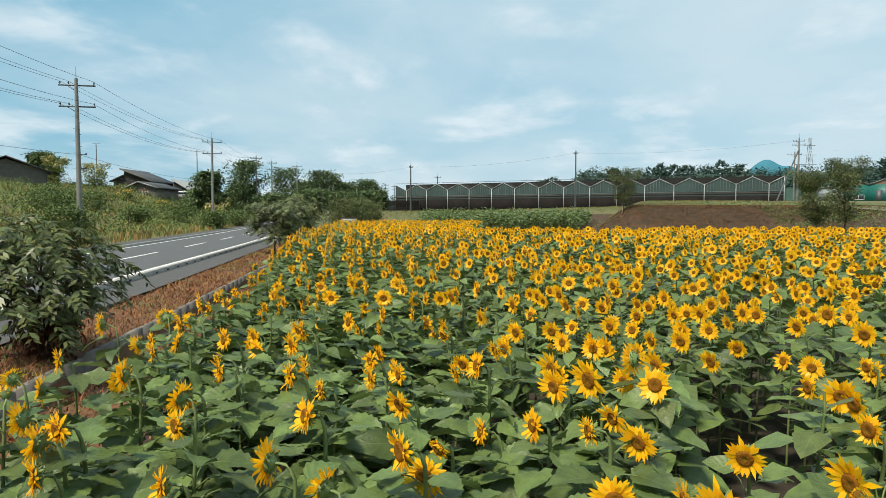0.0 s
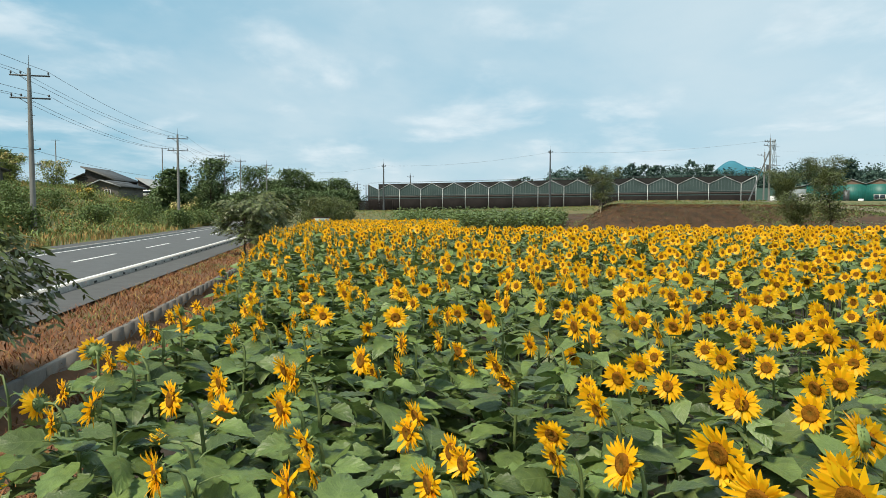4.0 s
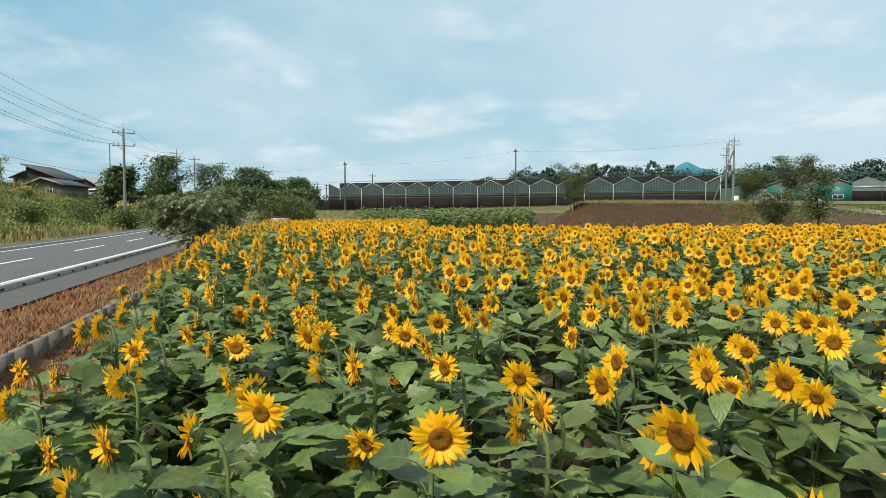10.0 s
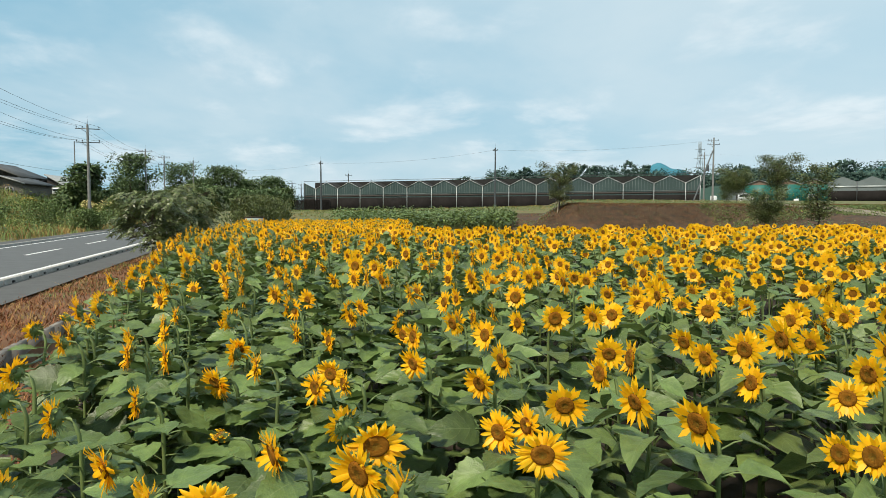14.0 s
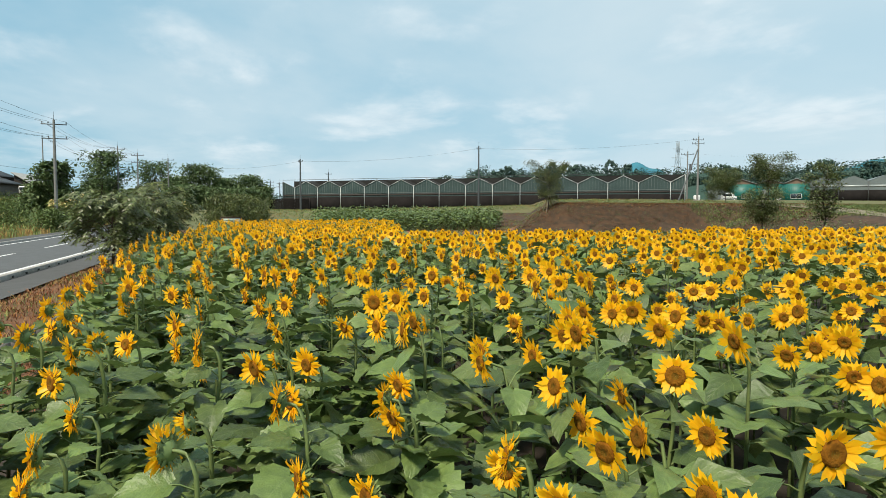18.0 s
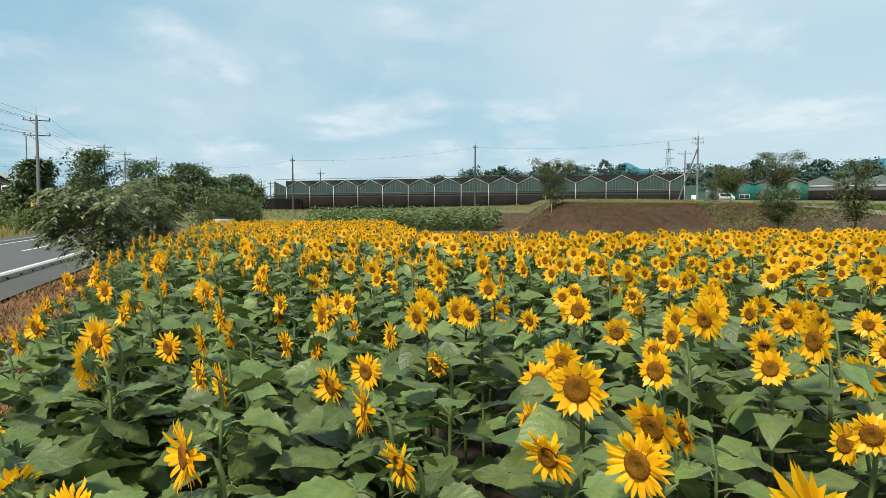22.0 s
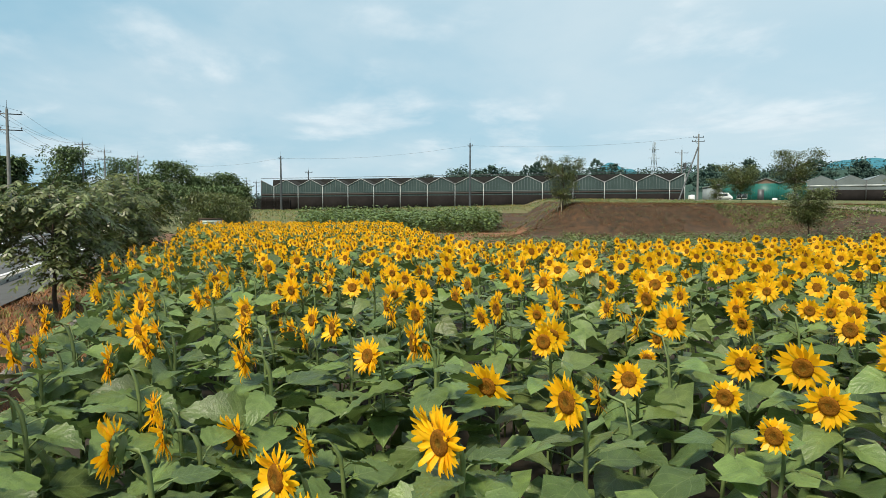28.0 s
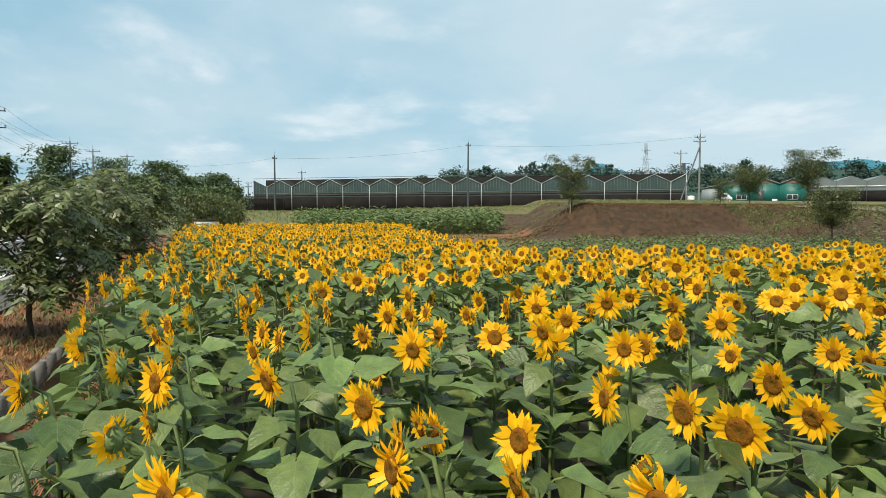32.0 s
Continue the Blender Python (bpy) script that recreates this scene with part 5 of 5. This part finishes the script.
        flat = flat @ np.array([[1, 0, 0], [0, np.cos(roll), np.sin(roll)], [0, -np.sin(roll), np.cos(roll)]])
        flat = flat @ np.array([[np.cos(tilt), 0, np.sin(tilt)], [0, 1, 0], [-np.sin(tilt), 0, np.cos(tilt)]])
        flat = flat + np.array([stalk_len, 0, stalk_len * rise])
        base = np.array([lean[0] * t * t, lean[1] * t * t, height * t])
        one = Shape()
        uu, vv = np.meshgrid(np.linspace(0, 1, nu), np.linspace(-1, 1, nv), indexing="ij")
        one.grid((turn_z(flat, a) + base).reshape(nu, nv, 3), 0, blade=np.stack([uu, vv, np.ones_like(uu)], -1))
        if detail:
            stem_line = turn_z(np.array([(0, 0, 0), (stalk_len * 0.6, 0, stalk_len * rise * 0.8), (stalk_len * 1.06, 0, stalk_len * rise)]), a) + base
            one.tube(stem_line, 0.0045, 3, 1, False)
        leaves.append(one)
    return stalk, calyx, disc, petals, leaves


def sunflower_joined(rng, detail, bloom=1.0, height=1.5, bud=False):
    stalk, calyx, disc, petals, leaves = sunflower_shapes(rng, detail, bloom, height, bud=bud)
    out_v, out_f, out_s, out_u, n = [], [], [], [], 0
    for shape, table in [(stalk, (0, 0)), (calyx, (1, 1)), (disc, (2, 3)), (petals, (4, 4))] + [(x, (5, 0)) for x in leaves]:
        v, f, s, u = shape.arrays()
        out_v.append(v)
        out_u.append(u)
        out_f.append(f + n)
        out_s.append(np.asarray(table)[s])
        n += len(v)
    return np.vstack(out_v), np.vstack(out_f), np.concatenate(out_s), np.vstack(out_u)


FLOWER_MATS = [STEM, CALYX, DISC, DISC_IN, PETAL, LEAF]


def facing(x, y):
    """The heads look one way, and those along the edge turn outwards."""
    return radians(208) - radians(18) * smooth(3.2, 0.3, np.asarray(x, float) - field_left(y))


rng = np.random.default_rng(11)


def tall(x, y):
    """The height of the heads: low at the near end of the field, tallest on the rise in its middle."""
    return 1.29 + 0.11 * smooth(7, 16, y) + 0.04 * smooth(28, 36, y) + 0.06 * lump(x, y, 6, 4) + 0.11 * np.exp(-((y - 25.5) / 7.5) ** 2)


def scatter(keep, x0, x1, y0, y1, row=0.60, gap=0.36, seed=5):
    """Sown rows, a little uneven, running along the field."""
    r = np.random.default_rng(seed)
    xs, ys = np.meshgrid(np.arange(x0, x1, row), np.arange(y0, y1, gap))
    xs, ys = xs.ravel() + r.normal(0, 0.10, xs.size), ys.ravel() + r.uniform(-0.2, 0.2, xs.size)
    xs = xs - 0.16 * ys
    ok = keep(xs, ys) & (r.uniform(size=xs.size) > 0.03 + 0.15 * smooth(1.0, 3.5, xs - field_left(ys)))
    return xs[ok], ys[ok]


def sown(x, y):
    edge = np.minimum(-2.85 - 0.35 * smooth(7, 4.5, y), field_left(y) + 0.17 * smooth(25, 15, y)) + 0.15 * lump(x, y, 1.5)
    main = (y > -2.5) & (y < 35.0 + 0.6 * lump(x, y, 3)) & (x < 26)
    far_block = (y >= 34) & (y < 76.5 + 0.6 * lump(x, y, 3)) & (x < 1.2 + 0.075 * (y - 35) + 0.5 * lump(x, y, 4))
    return (x > edge) & (main | far_block)


fx, fy = scatter(sown, -14, 42, -2.5, 77)


def plant_many(name, label, xs, ys, variants, heights, kind="stuff"):
    r = np.random.default_rng(len(xs))
    pick = r.integers(0, len(variants), len(xs))
    vs, fs, ss, us, n = [], [], [], [], 0
    for k, (v, f, s, u) in enumerate(variants):
        mine = np.where(pick == k)[0]
        if not len(mine):
            continue
        us.append(np.tile(u, (len(mine), 1)))
        a = facing(xs[mine], ys[mine]) + r.normal(0, 0.27, len(mine)) + 0.9 * (r.uniform(size=len(mine)) < 0.06) - 0.9 * (r.uniform(size=len(mine)) < 0.04)
        size = r.uniform(0.86, 1.14, len(mine))
        tall_k = heights[mine] * np.clip(r.normal(0.995, 0.075, len(mine)), 0.75, 1.13) / 1.5
        c, si = np.cos(a), np.sin(a)
        # the head keeps its proportions: only what lies under it is stretched
        z = v[None, :, 2] * 1.0
        zz = np.where(z > 1.35, 1.35 * tall_k[:, None] + (z - 1.35) * size[:, None], z * tall_k[:, None])
        px = v[None, :, 0] * size[:, None]
        py = v[None, :, 1] * size[:, None]
        x = xs[mine][:, None] + c[:, None] * px - si[:, None] * py
        y = ys[mine][:, None] + si[:, None] * px + c[:, None] * py
        z0 = ground_z(xs[mine], ys[mine])[:, None]
        vs.append(np.stack([x, y, zz + z0], -1).reshape(-1, 3))
        fs.append((f[None] + (np.arange(len(mine)) * len(v))[:, None, None]).reshape(-1, 4) + n)
        ss.append(np.tile(s, len(mine)))
        n += len(mine) * len(v)
    ob = new(name, mesh_fast(name, np.vstack(vs), np.vstack(fs), FLOWER_MATS, np.concatenate(ss), False, np.vstack(us)))
    return tagged(ob, label, "sunflowers", kind=kind)


def path_x(y):
    """The line along which the field is walked over."""
    return -0.2 * y


reach = np.hypot(np.maximum(np.abs(fx - path_x(fy)) - 0.5, 0), np.maximum(fy - 21, 0) * 0.8)
order = np.argsort(reach + 100 * ((fy < 1.2) | (fy > 27.5)))
near_i, rest = order[:258], order[258:]
mid_i = rest[(reach[rest] < 5.6) & (fy[rest] < 33)]
far_i = rest[~((reach[rest] < 5.6) & (fy[rest] < 33))]
sets = [[sunflower_joined(rng, d, rng.uniform(0.92, 1.08) if k < n - 3 else 0.62 + 0.12 * (n - 1 - k), bud=k == n - 1 and d == 1) for k in range(n)] for d, n in ((0, 12), (1, 24))]
plant_many("sunflower_field", "dense field of yellow sunflowers with green leaves", fx[far_i], fy[far_i], sets[0], tall(fx[far_i], fy[far_i]))
plant_many("sunflower_field", "dense rows of blooming sunflowers with broad green leaves", fx[mid_i], fy[mid_i], sets[1], tall(fx[mid_i], fy[mid_i]))


def sunflower_thing(rng, bloom, label, bud=False):
    """One plant as a thing: stalk, leaves, and a head of bracts with its disc and petals."""
    stalk, calyx, disc, petals, leaves = sunflower_shapes(rng, 2, bloom, bud=bud)
    ob = tagged(new("sunflower"), label, "sunflower", "sunflowers near the walk")
    part("stalk", stalk, [STEM], ob, soft=True)
    head = part("flower_head", calyx, [CALYX], ob, "green bracts behind the flower", soft=True)
    part("disc", disc, [DISC, DISC_IN], head, "brown seed disc")
    part("petals", petals, [PETAL], head, "yellow ray petals", soft=True)
    for one in leaves:
        part("leaf", one, [LEAF, STEM], ob, soft=True)
    return ob


LOOKS = [(1.0, "tall sunflower with a wide yellow bloom and brown disc")] * 8 + [(1.12, "sunflower with an extra large yellow bloom")] * 3 + [(0.9, "sunflower with a smaller yellow bloom and broad leaves")] * 5 + [(0.66, "young sunflower with a small half-open bloom")] * 2
kinds = [sunflower_thing(rng, b, t) for b, t in LOOKS] + [sunflower_thing(rng, 0.6, "young sunflower with a closed green bud", True)]
used = set()
for n, i in enumerate(near_i):
    k = n % 16 if n % 13 else 16 + n // 13 % 3
    x, y = float(fx[i]), float(fy[i])
    h = float(tall(x, y)) * rng.normal(1.0, 0.05) / 1.5
    w = rng.uniform(0.94, 1.12)
    turn = rng.normal(0, 16) + (rng.choice((-50, 45)) if rng.uniform() < 0.08 else 0)
    m = pose(x, y, float(ground_z(x, y)), 0, 0, math.degrees(float(facing(x, y))) + turn)
    ob = kinds[k] if k not in used else copy_thing(kinds[k], m)
    used.add(k)
    ob.matrix_basis = m @ Matrix.Diagonal((w, w, h, 1))

# the green stands that are not in bloom
def leafy_many(name, label, xs, ys, height, detail=0, category="crop"):
    """Plants without flowers: stalk and leaves alone."""
    r = np.random.default_rng(len(xs) + 3)
    variants = []
    for k in range(6):
        stalk, calyx, disc, petals, leaves = sunflower_shapes(r, detail, 0.5, 1.5, 0.2, 8)
        vs, fs, ss, n = [], [], [], 0
        for shape, table in [(stalk, (0, 0))] + [(o, (1, 0)) for o in leaves]:
            v, f, s, u = shape.arrays()
            vs.append(v); fs.append(f + n); ss.append(np.asarray(table)[s]); n += len(v)
        variants.append((np.vstack(vs), np.vstack(fs), np.concatenate(ss)))
    vs, fs, ss, n = [], [], [], 0
    pick = r.integers(0, 6, len(xs))
    z0 = ground_z(xs, ys)
    for k, (v, f, s) in enumerate(variants):
        mine = np.where(pick == k)[0]
        a, hh = r.uniform(0, 6.28, len(mine)), height * r.uniform(0.75, 1.2, len(mine)) / 1.5
        c, si = np.cos(a)[:, None], np.sin(a)[:, None]
        wide = np.maximum(hh, 0.62)[:, None]
        x = xs[mine][:, None] + (c * v[None, :, 0] - si * v[None, :, 1]) * wide
        y = ys[mine][:, None] + (si * v[None, :, 0] + c * v[None, :, 1]) * wide
        vs.append(np.stack([x, y, v[None, :, 2] * hh[:, None] + z0[mine][:, None]], -1).reshape(-1, 3))
        fs.append((f[None] + (np.arange(len(mine)) * len(v))[:, None, None]).reshape(-1, 4) + n)
        ss.append(np.tile(s, len(mine)))
        n += len(mine) * len(v)
    ob = new(name, mesh_fast(name, np.vstack(vs), np.vstack(fs), [STEM, LEAF], np.concatenate(ss), True))
    return tagged(ob, label, category, kind="stuff")


ux, uy = scatter(lambda x, y: (y > 42) & (y < 66 + 2 * lump(x, y, 6)) & (x > 3.8 + 0.05 * (y - 36) + 0.5 * lump(x, y, 2)) & (x < 42), -2, 60, 40, 69, 1.0, 0.5, 8)
leafy_many("young_sunflowers", "rows of young green sunflowers without blooms", ux, uy, 0.85)
ux, uy = scatter(lambda x, y: (y > 92 + lump(x, y, 4)) & (y < 113) & (x > -3 + lump(x, y, 4)) & (x < 19 + 0.33 * (y - 92) + 1.0 * lump(x, y, 5)), -12, 52, 91, 117, 0.75, 0.5, 9)
leafy_many("green_crop", "tall green stand of sunflowers not yet in bloom", ux, uy, 2.25)
ux, uy = scatter(lambda x, y: (y > 79) & (y < 92) & (x > 22) & (x < 60), 20, 80, 79, 92, 1.4, 0.8, 10)
leafy_many("low_crop", "low pale green crop on top of the bank", ux, uy, 0.45)


# ---- grass, weeds and scrub ----
def blades(name, label, xs, ys, height, mats, per=7, spread=0.12, width=0.012, lean=0.5, seed=1, category="grass", slots=None):
    r = np.random.default_rng(seed)
    n = len(xs) * per
    x, y = np.repeat(xs, per) + r.normal(0, spread, n), np.repeat(ys, per) + r.normal(0, spread, n)
    z = ground_z(x, y) - 0.02
    h = np.repeat(height * r.uniform(0.6, 1.3, len(xs)), per) * r.uniform(0.6, 1.15, n)
    a = r.uniform(0, 6.28, n)
    d = np.stack([np.cos(a), np.sin(a), 0 * a], 1)
    side = np.stack([-np.sin(a), np.cos(a), 0 * a], 1)
    b = np.stack([x, y, z], 1)
    l = (lean * r.uniform(0.2, 1.2, n))[:, None] * h[:, None]
    w = width * r.uniform(0.7, 1.4, n)[:, None]
    up = np.array([0, 0, 1.0])
    v = np.stack([b - side * w, b + side * w, b + d * l * 0.35 + up * h[:, None] * 0.6 + side * w * 0.8, b + d * l * 0.35 + up * h[:, None] * 0.6 - side * w * 0.8, b + d * l + up * h[:, None] * 0.92], 1).reshape(-1, 3)
    k = np.arange(n)[:, None] * 5
    f = np.concatenate([k + np.array([[0, 1, 2, 3]]), k + np.array([[3, 2, 4, 4]])], 1).reshape(-1, 4)
    s = np.repeat(np.repeat(r.integers(0, len(mats), len(xs)), per), 2)
    ob = new(name, mesh_fast(name, v, f, mats, s))
    return tagged(ob, label, category, kind="stuff")


def sow(n, seed, box, keep):
    r = np.random.default_rng(seed)
    x, y = r.uniform(box[0], box[1], n), r.uniform(box[2], box[3], n)
    ok = keep(x, y)
    return x[ok], y[ok]


xs, ys = sow(34000, 31, (-13, 0, 0, 70), lambda x, y: (x > road_x(y) + 4.62) & (x < field_left(y) - 0.1) & (y < 22 + 60 * np.random.default_rng(4).uniform(size=x.size) ** 2))
gx2, gy2 = sow(16000, 61, (-13, 0, 4, 60), lambda x, y: (x > road_x(y) + 4.7) & (x < kerb_x(y) - 0.15) & (lump(x, y, 2.2, 8) > 0.02))
blades("verge_grass", "short olive-green grass patches on the verge", gx2, gy2, 0.11, [SCRUB, WEED, STRAW], 6, 0.10, 0.008, 1.3, 62)
blades("dry_grass", "dry reddish-brown grass on the verge", xs, ys, 0.13, [DRY, DRY, DRY, DRY, STRAW, DRY], 7, 0.13, 0.008, 1.7, 32)
xs, ys = sow(9000, 33, (-60, -12, 12, 130), lambda x, y: (road_x(y) - 5.7 - x > 0.0) & (road_x(y) - 5.7 - x < 3.0))
blades("straw_grass", "straw-yellow tall grass along the road", xs, ys, 0.6, [STRAW, STRAW, STRAW, WEED, SCRUB], 9, 0.2, 0.02, 0.5, 34)
xs, ys = sow(19000, 35, (-110, -14, 8, 150), lambda x, y: (road_x(y) - 5.7 - x > 1.5) & (road_x(y) - 5.7 - x < 38))
blades("embankment_weeds", "tangled green weeds covering the embankment", xs, ys, 0.6, [WEED, WEED, SCRUB, STRAW], 6, 0.35, 0.05, 0.9, 36, "weeds")
r = np.random.default_rng(41)
xs, ys = sow(1900, 37, (-90, -14, 12, 150), lambda x, y: (road_x(y) - 5.7 - x > 3) & (road_x(y) - 5.7 - x < 34))
kind_of = lump(xs, ys, 4, 3) + r.normal(0, 0.45, len(xs))
rise = r.uniform(0.15, 1.0, len(xs))
for low, high, mat, label in ((-9, -0.25, SCRUB, "low green scrub scattered over the embankment"), (-0.25, 0.45, WEED, "light yellow-green shrubs scattered over the embankment"), (0.45, 0.75, FAR_LEAF, "dark green brambles on the embankment"), (0.75, 9, STRAW, "dry straw-coloured thickets on the embankment")):
    ok = (kind_of >= low) & (kind_of < high)
    c = np.stack([xs[ok], ys[ok], ground_z(xs[ok], ys[ok]) + rise[ok]], 1)
    v, f = leaf_cloud(r, c, 0.5, 52 * int(ok.sum()), 0.21, 0.1, 0.7)
    tagged(new("embankment_scrub", mesh_fast("embankment_scrub", v, f, mat)), label, "scrub", kind="stuff")
xs, ys = sow(30000, 43, (13, 66, 66, 80), lambda x, y: (lump(x, y, 5, 7) > -0.25) | (y > 76.5))
blades("bank_weeds", "withered brown weeds on the bare bank", xs, ys, 0.13, [WITHERED, WITHERED, WITHERED, BARE, DRY, SCRUB], 3, 0.3, 0.014, 2.2, 44, "weeds")
xs, ys = sow(12000, 48, (15, 66, 62, 78), lambda x, y: lump(x, y, 7, 3) > 0.42 - 0.55 * smooth(30, 44, x))
blades("bank_grass", "patches of short green grass on the bank", xs, ys, 0.16, [SCRUB, WEED, SCRUB], 4, 0.22, 0.034, 1.1, 49)
xs, ys = sow(2600, 58, (21, 62, 76.6, 79.6), lambda x, y: lump(x, y, 4, 6) > -0.5)
blades("bank_edge_grass", "dry orange grass along the top of the bank", xs, ys, 0.13, [DRY, STRAW, DRY, WITHERED], 5, 0.25, 0.02, 1.4, 59)
xs, ys = sow(5200, 53, (10, 48, 77, 122), lambda x, y: (x < 32 + 0.33 * (y - 78)) & (lump(x, y, 5, 2) > -0.35))
blades("slope_grass", "dry and green grass on the trodden red earth", xs, ys, 0.22, [DRY, WITHERED, WEED, SCRUB], 5, 0.35, 0.02, 1.3, 54)
xs, ys = sow(9000, 45, (-14, 70, 78, 147), lambda x, y: ((x < 1) & (y > 80) | (y > 104)) & ~((x > 14) & (x < 30 + 0.33 * (y - 78)) & (y < 124)))
blades("meadow_grass", "short green meadow grass before the greenhouse", xs, ys, 0.26, [SCRUB, WEED, SCRUB, STRAW], 4, 0.4, 0.04, 0.7, 46)
